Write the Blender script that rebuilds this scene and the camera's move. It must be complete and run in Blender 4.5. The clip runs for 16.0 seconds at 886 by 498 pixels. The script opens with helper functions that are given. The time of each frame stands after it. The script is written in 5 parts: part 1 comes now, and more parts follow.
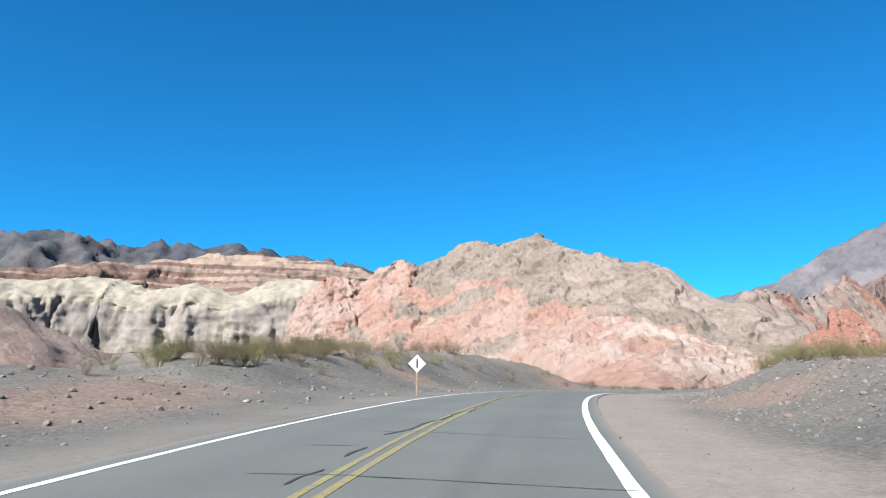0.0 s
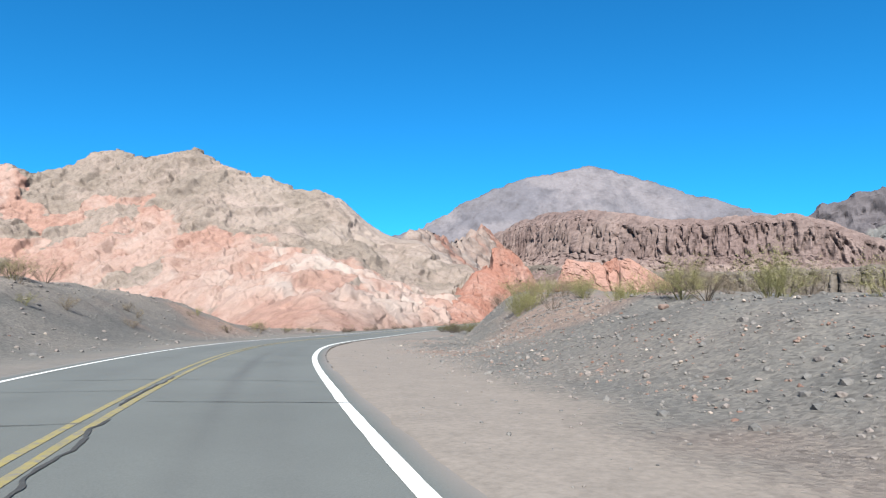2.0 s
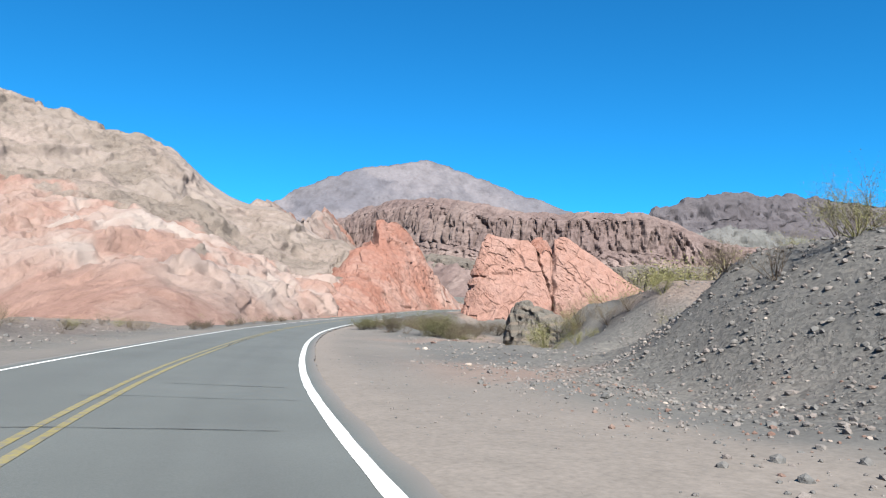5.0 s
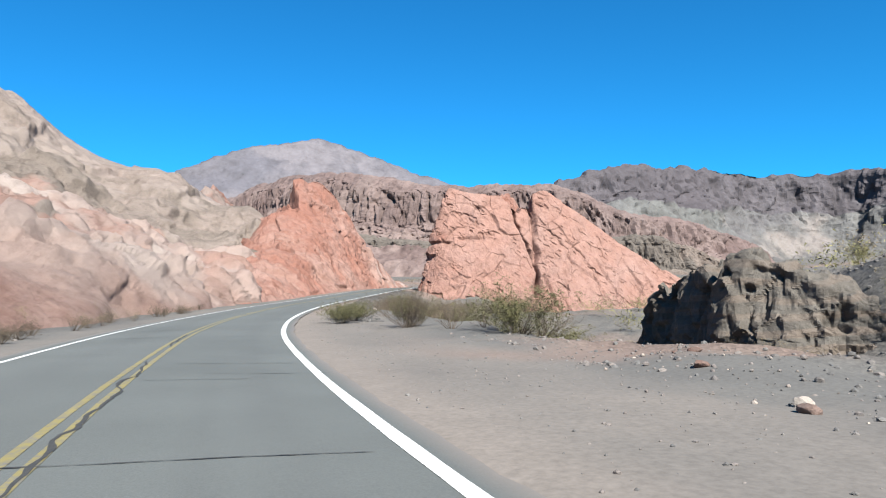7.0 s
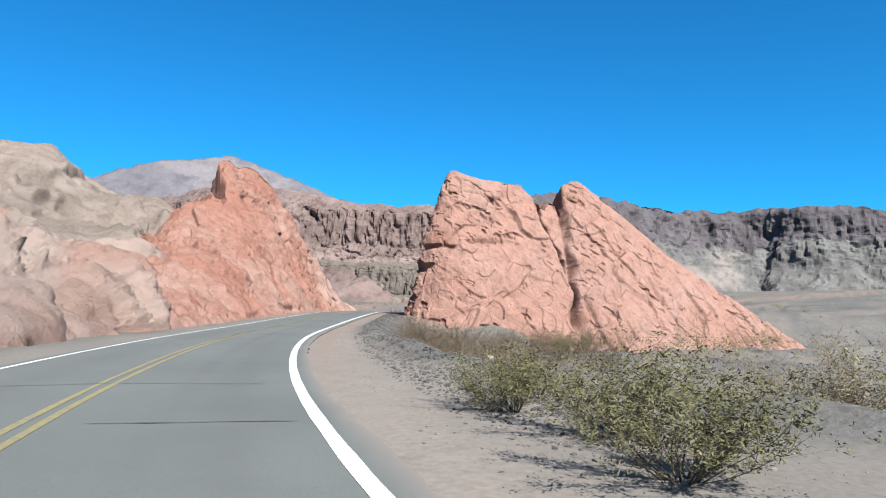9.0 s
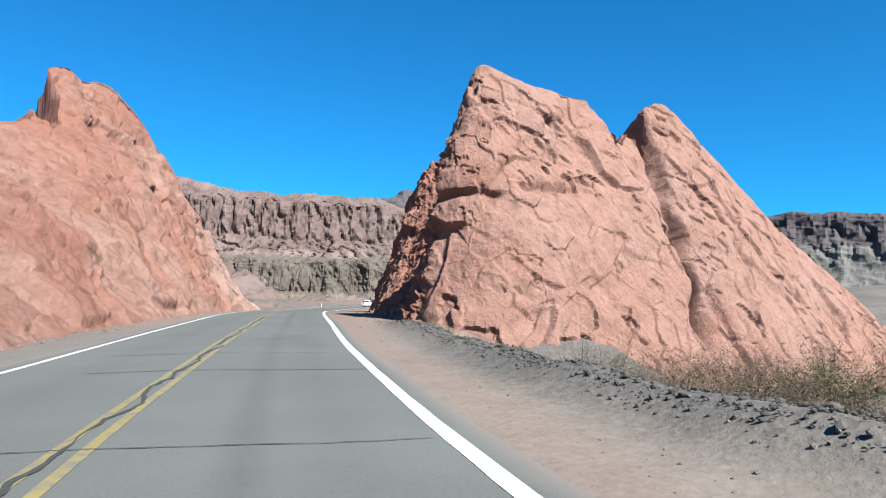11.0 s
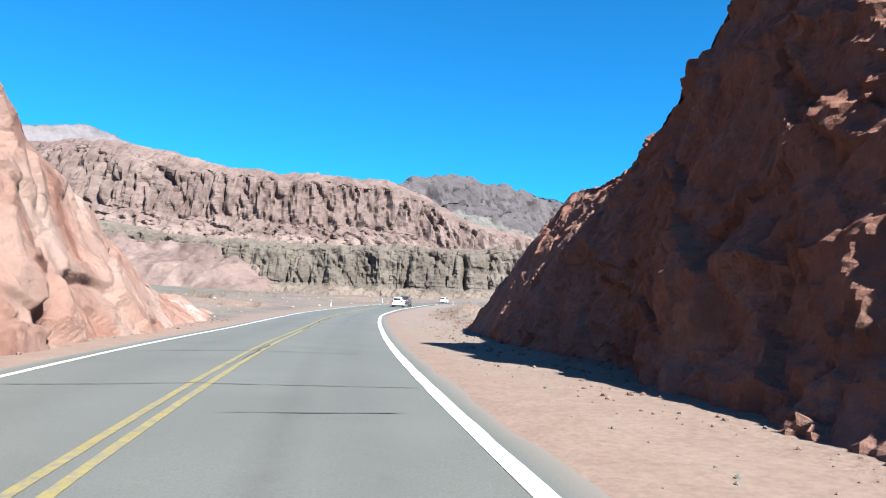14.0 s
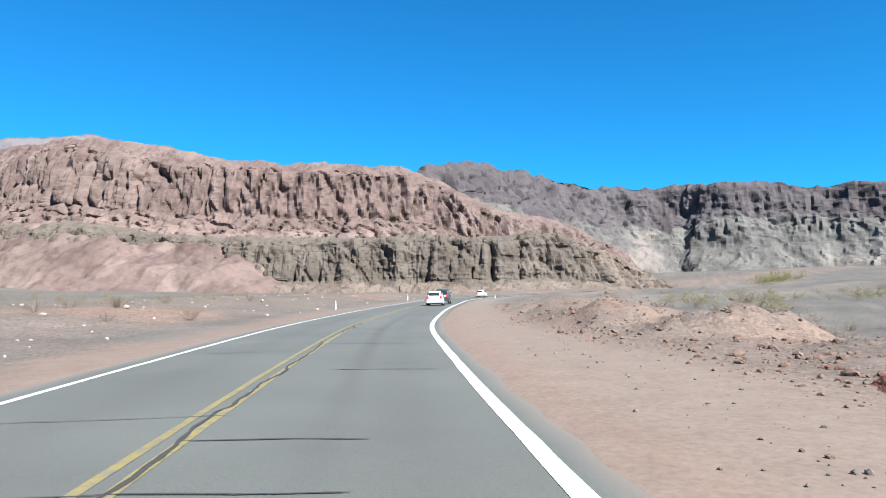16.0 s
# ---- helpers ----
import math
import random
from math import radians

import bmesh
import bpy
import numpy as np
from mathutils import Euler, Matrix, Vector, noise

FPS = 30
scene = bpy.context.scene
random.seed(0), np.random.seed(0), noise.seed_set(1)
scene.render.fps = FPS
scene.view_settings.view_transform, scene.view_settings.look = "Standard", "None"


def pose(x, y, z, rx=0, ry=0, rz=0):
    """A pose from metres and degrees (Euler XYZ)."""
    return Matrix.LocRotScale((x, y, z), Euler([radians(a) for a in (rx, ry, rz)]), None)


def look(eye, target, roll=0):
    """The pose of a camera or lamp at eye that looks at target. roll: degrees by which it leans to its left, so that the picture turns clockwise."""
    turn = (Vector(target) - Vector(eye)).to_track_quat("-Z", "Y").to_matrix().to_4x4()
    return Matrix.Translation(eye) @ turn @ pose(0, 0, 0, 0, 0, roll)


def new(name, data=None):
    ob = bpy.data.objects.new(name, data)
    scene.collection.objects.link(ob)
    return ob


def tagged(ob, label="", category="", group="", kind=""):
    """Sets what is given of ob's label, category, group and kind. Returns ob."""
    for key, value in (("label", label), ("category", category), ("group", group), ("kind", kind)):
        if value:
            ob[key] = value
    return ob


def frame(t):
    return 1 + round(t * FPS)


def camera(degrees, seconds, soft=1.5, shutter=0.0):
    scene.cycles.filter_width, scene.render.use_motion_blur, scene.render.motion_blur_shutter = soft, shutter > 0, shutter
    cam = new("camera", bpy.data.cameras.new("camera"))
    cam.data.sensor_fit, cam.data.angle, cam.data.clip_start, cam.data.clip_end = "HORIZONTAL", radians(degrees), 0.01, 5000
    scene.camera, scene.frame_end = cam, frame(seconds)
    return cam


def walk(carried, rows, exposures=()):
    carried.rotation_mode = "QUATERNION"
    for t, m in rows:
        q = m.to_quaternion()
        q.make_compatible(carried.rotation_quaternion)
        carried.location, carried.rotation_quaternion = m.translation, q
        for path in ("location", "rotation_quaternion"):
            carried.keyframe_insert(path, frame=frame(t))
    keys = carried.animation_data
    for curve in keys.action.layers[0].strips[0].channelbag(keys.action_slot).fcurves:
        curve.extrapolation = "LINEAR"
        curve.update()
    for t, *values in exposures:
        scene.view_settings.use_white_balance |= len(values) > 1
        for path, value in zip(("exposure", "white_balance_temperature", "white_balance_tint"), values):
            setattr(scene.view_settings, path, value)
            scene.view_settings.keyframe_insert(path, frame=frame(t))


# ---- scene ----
cam = camera(66.12, 16.0, soft=1.1)
# seconds, place in metres, turn in degrees
ROWS = [
    (0.0, 0.00, 0.00, 1.43, 101.25, -0.45, -0.46),
    (0.5, 0.61, 7.25, 1.68, 98.79, 0.85, -9.25),
    (1.0, 1.63, 14.53, 1.90, 93.12, 2.54, -18.83),
    (1.5, 3.01, 21.84, 2.10, 96.12, 0.52, -26.04),
    (2.0, 4.67, 29.17, 2.24, 96.16, -0.12, -28.74),
    (2.5, 6.54, 36.52, 2.33, 97.42, 0.22, -29.81),
    (3.0, 8.56, 43.90, 2.36, 94.63, -0.80, -33.58),
    (3.5, 10.71, 51.30, 2.36, 95.41, -0.59, -37.90),
    (4.0, 13.03, 58.69, 2.33, 95.65, -1.10, -38.71),
    (4.8, 17.24, 70.43, 2.26, 95.66, -1.39, -42.02),
    (5.6, 22.29, 81.89, 2.18, 95.67, -1.68, -46.17),
    (6.5, 29.01, 94.32, 2.10, 95.67, -2.00, -50.44),
    (7.0, 33.14, 101.04, 2.07, 93.96, 0.94, -51.80),
    (7.5, 37.52, 107.63, 2.06, 96.12, 1.25, -53.14),
    (8.0, 42.12, 114.12, 2.07, 95.80, -0.80, -55.82),
    (8.8, 49.92, 124.35, 2.15, 96.10, -0.43, -58.53),
    (9.7, 59.43, 135.59, 2.34, 96.45, -0.03, -62.41),
    (10.5, 68.78, 145.10, 2.63, 96.75, 0.34, -67.64),
    (11.0, 75.15, 150.64, 2.87, 96.01, -0.05, -69.60),
    (11.5, 81.92, 155.81, 3.15, 97.69, -0.05, -69.72),
    (12.0, 89.01, 160.62, 3.47, 98.73, 1.33, -70.46),
    (12.5, 96.32, 165.16, 3.83, 98.98, 1.01, -68.73),
    (13.0, 103.73, 169.53, 4.20, 97.33, -1.00, -67.73),
    (13.5, 111.18, 173.80, 4.55, 96.64, 0.08, -69.31),
    (14.0, 118.64, 178.00, 4.85, 95.56, -1.27, -69.77),
    (14.5, 126.09, 182.11, 5.08, 96.14, -1.03, -67.63),
    (15.0, 133.53, 186.09, 5.26, 96.42, 0.16, -66.15),
    (15.5, 140.97, 189.94, 5.41, 94.91, 0.86, -67.44),
    (16.0, 148.39, 193.65, 5.55, 95.07, 1.32, -68.36),
]
walk(cam, [(t, pose(x, y, z, rx, ry, rz)) for t, x, y, z, rx, ry, rz in ROWS],
     exposures=((0.0, 1.72), (6.0, 1.72), (11.5, 1.77), (12.5, 1.97), (13.5, 2.12), (14.5, 2.17), (15.2, 2.02), (16.0, 1.90)))

# ---- light ----
SUN_AZ, SUN_EL = 211.0, 41.0
world = bpy.data.worlds.new("world")
scene.world = world
world.use_nodes = True
wn = world.node_tree.nodes
sky = wn.new("ShaderNodeTexSky")
sky.sky_type = "NISHITA"
sky.sun_disc = False
sky.sun_elevation, sky.sun_rotation = radians(SUN_EL), radians(SUN_AZ)
sky.altitude, sky.air_density, sky.dust_density, sky.ozone_density = 1600, 1.0, 0.3, 3.0
sky_tint = wn.new("ShaderNodeMix")
sky_tint.data_type, sky_tint.blend_type = "RGBA", "MULTIPLY"
sky_tint.inputs[0].default_value = 1.0
sky_tint.inputs[7].default_value = (0.10, 0.75, 1.10, 1)
world.node_tree.links.new(sky.outputs[0], sky_tint.inputs[6])
world.node_tree.links.new(sky_tint.outputs[2], wn["Background"].inputs[0])
wn["Background"].inputs[1].default_value = 0.052

sun = new("sun", bpy.data.lights.new("sun", "SUN"))
sun.data.energy, sun.data.angle, sun.data.color = 5.0, radians(0.53), (0.965, 0.965, 0.92)
SUN_WAY = Vector((math.sin(radians(SUN_AZ)) * math.cos(radians(SUN_EL)), math.cos(radians(SUN_AZ)) * math.cos(radians(SUN_EL)), math.sin(radians(SUN_EL))))
sun.matrix_world = look(tuple(SUN_WAY * 300), (0, 0, 0))


# ---- numbers and noise ----
def lattice(i, j, k, seed):
    """Repeatable random numbers from 0 to 1 at whole-number places."""
    n = (i * 374761393 + j * 668265263 + k * 2147483647 + seed * 1274126177) & 0xFFFFFFFF
    n = ((n ^ (n >> 13)) * 1274126177) & 0xFFFFFFFF
    n = ((n ^ (n >> 16)) * 2246822519) & 0xFFFFFFFF
    return (n ^ (n >> 15)).astype(np.float64) / 4294967295.0


def soft_noise(p, seed=0):
    """Smooth value noise from -1 to 1 at places p (n, 3)."""
    q = np.floor(p).astype(np.int64)
    f = p - q
    f = f * f * f * (f * (f * 6 - 15) + 10)
    out = 0
    for a in (0, 1):
        wa = f[:, 0] if a else 1 - f[:, 0]
        for b in (0, 1):
            wb = f[:, 1] if b else 1 - f[:, 1]
            for c in (0, 1):
                wc = f[:, 2] if c else 1 - f[:, 2]
                out = out + wa * wb * wc * lattice(q[:, 0] + a, q[:, 1] + b, q[:, 2] + c, seed)
    return out * 2 - 1


def fbm(p, size, octaves=4, gain=0.5, seed=0, ridged=False):
    out, amp, total = 0, 1.0, 0.0
    for o in range(octaves):
        v = soft_noise(p * (2.03 ** o / size) + 17.3 * o, seed + o)
        out = out + amp * ((1 - 2 * np.abs(v)) if ridged else v)
        total += amp
        amp *= gain
    return out / total


def cells(p, size, seed=0):
    """Angular facets: a plane of its own slant for each Worley cell, and the gap to the next cell."""
    p = p / size
    q = np.floor(p).astype(np.int64)
    d1, d2, face = np.full(len(p), 9.0), np.full(len(p), 9.0), np.zeros(len(p))
    for a in (-1, 0, 1):
        for b in (-1, 0, 1):
            for c in (-1, 0, 1):
                i, j, k = q[:, 0] + a, q[:, 1] + b, q[:, 2] + c
                r = [lattice(i, j, k, seed + n) for n in range(4)]
                s = np.stack([i + r[0], j + r[1], k + r[2]], 1) - p
                d = np.sqrt((s ** 2).sum(1))
                h = (r[3] - 0.5) + s[:, 0] * (r[1] * 2 - 1) + s[:, 1] * (r[2] * 2 - 1) + s[:, 2] * (r[0] * 2 - 1)
                face = np.where(d < d1, h, face)
                far = np.maximum(d, d1)
                d1 = np.minimum(d, d1)
                d2 = np.minimum(d2, far)
    return face, d2 - d1


def smooth(a, b, v):
    t = np.clip((v - a) / (b - a), 0, 1)
    return t * t * (3 - 2 * t)


def spline(knots, t, col):
    """Catmull-Rom through column col of knots (t, ...), at t."""
    k = np.array(knots, float)
    x, y = k[:, 0], k[:, col]
    m = np.gradient(y, x)
    i = np.clip(np.searchsorted(x, t) - 1, 0, len(x) - 2)
    h = x[i + 1] - x[i]
    u = np.clip((t - x[i]) / h, 0, 1)
    return (2 * u ** 3 - 3 * u ** 2 + 1) * y[i] + (u ** 3 - 2 * u ** 2 + u) * h * m[i] + (3 * u ** 2 - 2 * u ** 3) * y[i + 1] + (u ** 3 - u ** 2) * h * m[i + 1]


# ---- mesh and object makers ----
def mesh_from(name, verts, faces, mats, smooth_shade=True, mat_index=None):
    me = bpy.data.meshes.new(name)
    verts = np.asarray(verts, np.float32)
    faces = np.asarray(faces, np.int32)
    me.vertices.add(len(verts))
    me.vertices.foreach_set("co", verts.ravel())
    n, w = faces.shape
    me.loops.add(n * w)
    me.loops.foreach_set("vertex_index", faces.ravel())
    me.polygons.add(n)
    me.polygons.foreach_set("loop_start", np.arange(0, n * w, w, dtype=np.int32))
    if mat_index is not None:
        me.polygons.foreach_set("material_index", np.asarray(mat_index, np.int32))
    me.update(calc_edges=True)
    me.validate()
    me.shade_smooth() if smooth_shade else me.shade_flat()
    for m in (mats if isinstance(mats, (list, tuple)) else [mats]):
        me.materials.append(m)
    return me


def grid_faces(nu, nv):
    i = (np.arange(nu - 1)[:, None] * nv + np.arange(nv - 1)[None, :]).ravel()
    return np.stack([i, i + nv, i + nv + 1, i + 1], 1)


def paint(me, name, rgb):
    """A per-vertex colour that materials read as a mask of what lies there (dirt, rock kind)."""
    a = me.attributes.new(name, "FLOAT_COLOR", "POINT")
    c = np.ones((len(me.vertices), 4), np.float32)
    c[:, :rgb.shape[1]] = rgb
    a.data.foreach_set("color", c.ravel())


def part(name, bm, material, parent, label="", smooth_shade=False):
    """One bmesh as one mesh object under a thing or under a part."""
    me = bpy.data.meshes.new(name)
    bm.to_mesh(me)
    bm.free()
    me.shade_smooth() if smooth_shade else me.shade_flat()
    me.materials.append(material)
    ob = new(name, me)
    ob.parent = parent
    return tagged(ob, label)


def empty(name, m, label="", category="", group="", kind=""):
    ob = new(name)
    ob.matrix_world = m
    ob.empty_display_size = 0.2
    return tagged(ob, label, category, group, kind)


# ---- materials ----
def node_mat(name, rough=0.9):
    m = bpy.data.materials.new(name)
    m.use_nodes = True
    nt = m.node_tree
    b = nt.nodes["Principled BSDF"]
    b.inputs["Roughness"].default_value = rough
    b.inputs["Specular IOR Level"].default_value = 0.25
    return m, nt, b


def tex_noise(nt, scale, detail=5, rough=0.6, vec=None, stretch=None):
    n = nt.nodes.new("ShaderNodeTexNoise")
    n.inputs["Scale"].default_value, n.inputs["Detail"].default_value, n.inputs["Roughness"].default_value = scale, detail, rough
    if vec is None:
        vec = nt.nodes.new("ShaderNodeTexCoord").outputs["Object"]
    if stretch:
        mp = nt.nodes.new("ShaderNodeMapping")
        mp.inputs["Scale"].default_value = stretch
        nt.links.new(vec, mp.inputs[0])
        vec = mp.outputs[0]
    nt.links.new(vec, n.inputs["Vector"])
    return n.outputs["Fac"]


def ramp(nt, fac, stops):
    r = nt.nodes.new("ShaderNodeValToRGB")
    e = r.color_ramp.elements
    while len(e) < len(stops):
        e.new(0.5)
    for s, (p, c) in zip(e, stops):
        s.position, s.color = p, (*c, 1)
    nt.links.new(fac, r.inputs[0])
    return r.outputs[0]


def mix(nt, fac, a, b, mode="MIX"):
    m = nt.nodes.new("ShaderNodeMix")
    m.data_type, m.blend_type = "RGBA", mode
    for sock, v in ((m.inputs[0], fac), (m.inputs[6], a), (m.inputs[7], b)):
        if isinstance(v, (int, float)):
            sock.default_value = v
        elif isinstance(v, tuple):
            sock.default_value = (*v, 1)
        else:
            nt.links.new(v, sock)
    return m.outputs[2]


def math_node(nt, op, a, b=None):
    m = nt.nodes.new("ShaderNodeMath")
    m.operation = op
    m.use_clamp = True
    for s, v in zip(m.inputs, (a, b)):
        if v is None:
            continue
        if isinstance(v, (int, float)):
            s.default_value = v
        else:
            nt.links.new(v, s)
    return m.outputs[0]


def bump(nt, b, heights):
    """Chain of bumps: (height socket, distance in metres, strength)."""
    last = None
    for h, dist, strength in heights:
        n = nt.nodes.new("ShaderNodeBump")
        n.inputs["Distance"].default_value, n.inputs["Strength"].default_value = dist, strength
        nt.links.new(h, n.inputs["Height"])
        if last:
            nt.links.new(last, n.inputs["Normal"])
        last = n.outputs[0]
    nt.links.new(last, b.inputs["Normal"])


def attribute(nt, name):
    a = nt.nodes.new("ShaderNodeAttribute")
    a.attribute_name = name
    sep = nt.nodes.new("ShaderNodeSeparateColor")
    nt.links.new(a.outputs["Color"], sep.inputs[0])
    return sep.outputs


def plain(name, col, rough=0.6, metal=0.0, vary=0.15, scale=6.0, relief=0.0):
    m, nt, b = node_mat(name, rough)
    b.inputs["Metallic"].default_value = metal
    n = tex_noise(nt, scale, 6)
    dark = tuple(c * (1 - vary) for c in col)
    light = tuple(min(1, c * (1 + vary)) for c in col)
    nt.links.new(ramp(nt, n, [(0.3, dark), (0.7, light)]), b.inputs["Base Color"])
    if relief:
        bump(nt, b, [(tex_noise(nt, scale * 4, 5), relief, 0.6)])
    return m


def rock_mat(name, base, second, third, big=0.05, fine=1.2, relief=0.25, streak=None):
    """Weathered rock: two rock kinds mixed by the mesh's 'kind' mask, dusted with a third, streaked and grained."""
    m, nt, b = node_mat(name, 0.95)
    b.inputs["Specular IOR Level"].default_value = 0.1
    k = attribute(nt, "kind")
    n1 = tex_noise(nt, big, 8, 0.65)
    n2 = tex_noise(nt, fine, 8, 0.7)
    edge = math_node(nt, "ADD", math_node(nt, "MULTIPLY", n2, 0.5), math_node(nt, "SUBTRACT", k[0], 0.25))
    step = nt.nodes.new("ShaderNodeMapRange")
    step.inputs["From Min"].default_value, step.inputs["From Max"].default_value = 0.42, 0.6
    nt.links.new(edge, step.inputs["Value"])
    c = mix(nt, step.outputs[0], base, second)
    dust = nt.nodes.new("ShaderNodeMapRange")
    dust.inputs["From Min"].default_value, dust.inputs["From Max"].default_value = 0.45, 0.68
    nt.links.new(n1, dust.inputs["Value"])
    c = mix(nt, math_node(nt, "MULTIPLY", dust.outputs[0], 0.75), c, third)
    if streak:
        s = tex_noise(nt, streak[0], 6, 0.6, stretch=streak[1])
        c = mix(nt, 0.8, c, ramp(nt, s, [(0.3, (0.62, 0.6, 0.6)), (0.55, (1.0, 1.0, 1.0)), (0.75, (1.22, 1.2, 1.18))]), "MULTIPLY")
    c = mix(nt, 0.8, c, ramp(nt, n2, [(0.28, (0.62, 0.6, 0.58)), (0.5, (1.0, 1.0, 1.0)), (0.72, (1.2, 1.2, 1.2))]), "MULTIPLY")
    n3 = tex_noise(nt, fine * 5, 8, 0.75)
    c = mix(nt, 0.85, c, ramp(nt, n3, [(0.30, (0.55, 0.52, 0.5)), (0.42, (0.93, 0.93, 0.93)), (0.55, (1.0, 1.0, 1.0)), (0.72, (1.22, 1.22, 1.22))]), "MULTIPLY")
    c = mix(nt, k[1], c, (0.255, 0.206, 0.180))
    nt.links.new(c, b.inputs["Base Color"])
    r3 = nt.nodes.new("ShaderNodeTexNoise")
    r3.noise_type = "RIDGED_MULTIFRACTAL"
    r3.inputs["Scale"].default_value, r3.inputs["Detail"].default_value, r3.inputs["Roughness"].default_value = fine * 1.7, 7, 0.6
    mp = nt.nodes.new("ShaderNodeMapping")
    mp.inputs["Rotation"].default_value, mp.inputs["Scale"].default_value = (0.5, 0.6, 0.3), (1.0, 1.0, 0.5)
    nt.links.new(nt.nodes.new("ShaderNodeTexCoord").outputs["Object"], mp.inputs[0])
    nt.links.new(mp.outputs[0], r3.inputs["Vector"])
    bump(nt, b, [(n2, relief * 0.9, 1.0), (r3.outputs["Fac"], relief * 0.13, 1.0), (n3, relief * 0.35, 1.0)])
    return m


RED = rock_mat("red_rock", (0.171, 0.082, 0.061), (0.187, 0.107, 0.085), (0.194, 0.123, 0.103), 0.12, 0.9, 0.22)
FIN = rock_mat("pink_rock", (0.196, 0.110, 0.087), (0.159, 0.075, 0.056), (0.202, 0.128, 0.108), 0.15, 0.9, 0.22)
EARTH = rock_mat("bank_earth", (0.0819, 0.0725, 0.0624), (0.105, 0.0842, 0.0686), (0.109, 0.0952, 0.0811), 0.3, 1.6, 0.12)
HILL = rock_mat("hill_rock", (0.205, 0.120, 0.0955), (0.140, 0.113, 0.095), (0.207, 0.16, 0.139), 0.05, 0.4, 0.7)
PALE = rock_mat("pale_rock", (0.161, 0.118, 0.100), (0.166, 0.088, 0.068), (0.177, 0.152, 0.136), 0.05, 0.4, 0.4)
CREAM = rock_mat("cream_rock", (0.215, 0.190, 0.155), (0.150, 0.130, 0.120), (0.225, 0.198, 0.165), 0.03, 0.3, 0.4, (0.12, (1, 1, 0.12)))
MESA = rock_mat("mesa_rock", (0.114, 0.081, 0.074), (0.154, 0.114, 0.102), (0.147, 0.112, 0.101), 0.02, 0.12, 0.8, (0.06, (1, 1, 0.1)))
BAND = rock_mat("band_rock", (0.090, 0.076, 0.065), (0.121, 0.096, 0.081), (0.116, 0.098, 0.083), 0.02, 0.12, 0.8, (0.07, (1, 1, 0.1)))
# bluish distance haze is mixed into the next two rock colours
FAR = rock_mat("hazy_far_mesa_rock", (0.064, 0.056, 0.060), (0.101, 0.098, 0.092), (0.079, 0.071, 0.074), 0.006, 0.05, 2.0, (0.03, (1, 1, 0.1)))
MOUNT = rock_mat("hazy_mountain_rock", (0.085, 0.079, 0.088), (0.112, 0.100, 0.106), (0.104, 0.094, 0.100), 0.002, 0.012, 6.0)
LAYER = rock_mat("layered_rock", (0.098, 0.060, 0.050), (0.190, 0.140, 0.112), (0.170, 0.128, 0.104), 0.01, 0.1, 1.0, (0.08, (0.08, 0.08, 1)))
# dark rock, with the blue of distance haze put into its colour
DARKM = rock_mat("dark_hazy_mountain_rock", (0.040, 0.043, 0.052), (0.066, 0.062, 0.066), (0.058, 0.058, 0.064), 0.004, 0.02, 4.0)


def ground_mat():
    m, nt, b = node_mat("desert_ground", 0.97)
    b.inputs["Specular IOR Level"].default_value = 0.1
    k = attribute(nt, "kind")
    n1 = tex_noise(nt, 0.12, 8, 0.6)
    n2 = tex_noise(nt, 1.3, 8, 0.7)
    n3 = tex_noise(nt, 9.0, 6, 0.7)
    gravel = ramp(nt, n1, [(0.3, (0.070, 0.067, 0.064)), (0.5, (0.095, 0.089, 0.082)), (0.72, (0.124, 0.110, 0.098))])
    dirt = ramp(nt, n2, [(0.3, (0.134, 0.114, 0.0985)), (0.7, (0.166, 0.140, 0.121))])
    red = ramp(nt, n2, [(0.3, (0.134, 0.093, 0.076)), (0.7, (0.165, 0.120, 0.099))])
    c = mix(nt, k[0], gravel, dirt)
    c = mix(nt, k[1], c, red)
    v = nt.nodes.new("ShaderNodeTexVoronoi")
    v.inputs["Scale"].default_value = 9.0
    nt.links.new(nt.nodes.new("ShaderNodeTexCoord").outputs["Object"], v.inputs["Vector"])
    peb = ramp(nt, v.outputs["Color"], [(0.0, (0.62, 0.6, 0.6)), (0.5, (1, 1, 1)), (1.0, (1.35, 1.3, 1.25))])
    c = mix(nt, math_node(nt, "MULTIPLY", k[2], 0.9), c, peb, "MULTIPLY")
    c = mix(nt, 0.6, c, ramp(nt, n3, [(0.3, (0.7, 0.7, 0.7)), (0.5, (1, 1, 1)), (0.7, (1.25, 1.25, 1.25))]), "MULTIPLY")
    nt.links.new(c, b.inputs["Base Color"])
    rough_part = math_node(nt, "ADD", math_node(nt, "MULTIPLY", k[2], 0.9), 0.1)
    bump(nt, b, [(math_node(nt, "MULTIPLY", n2, rough_part), 0.14, 0.6), (math_node(nt, "MULTIPLY", n3, rough_part), 0.06, 0.7), (math_node(nt, "MULTIPLY", v.outputs["Distance"], rough_part), 0.015, 0.5)])
    return m


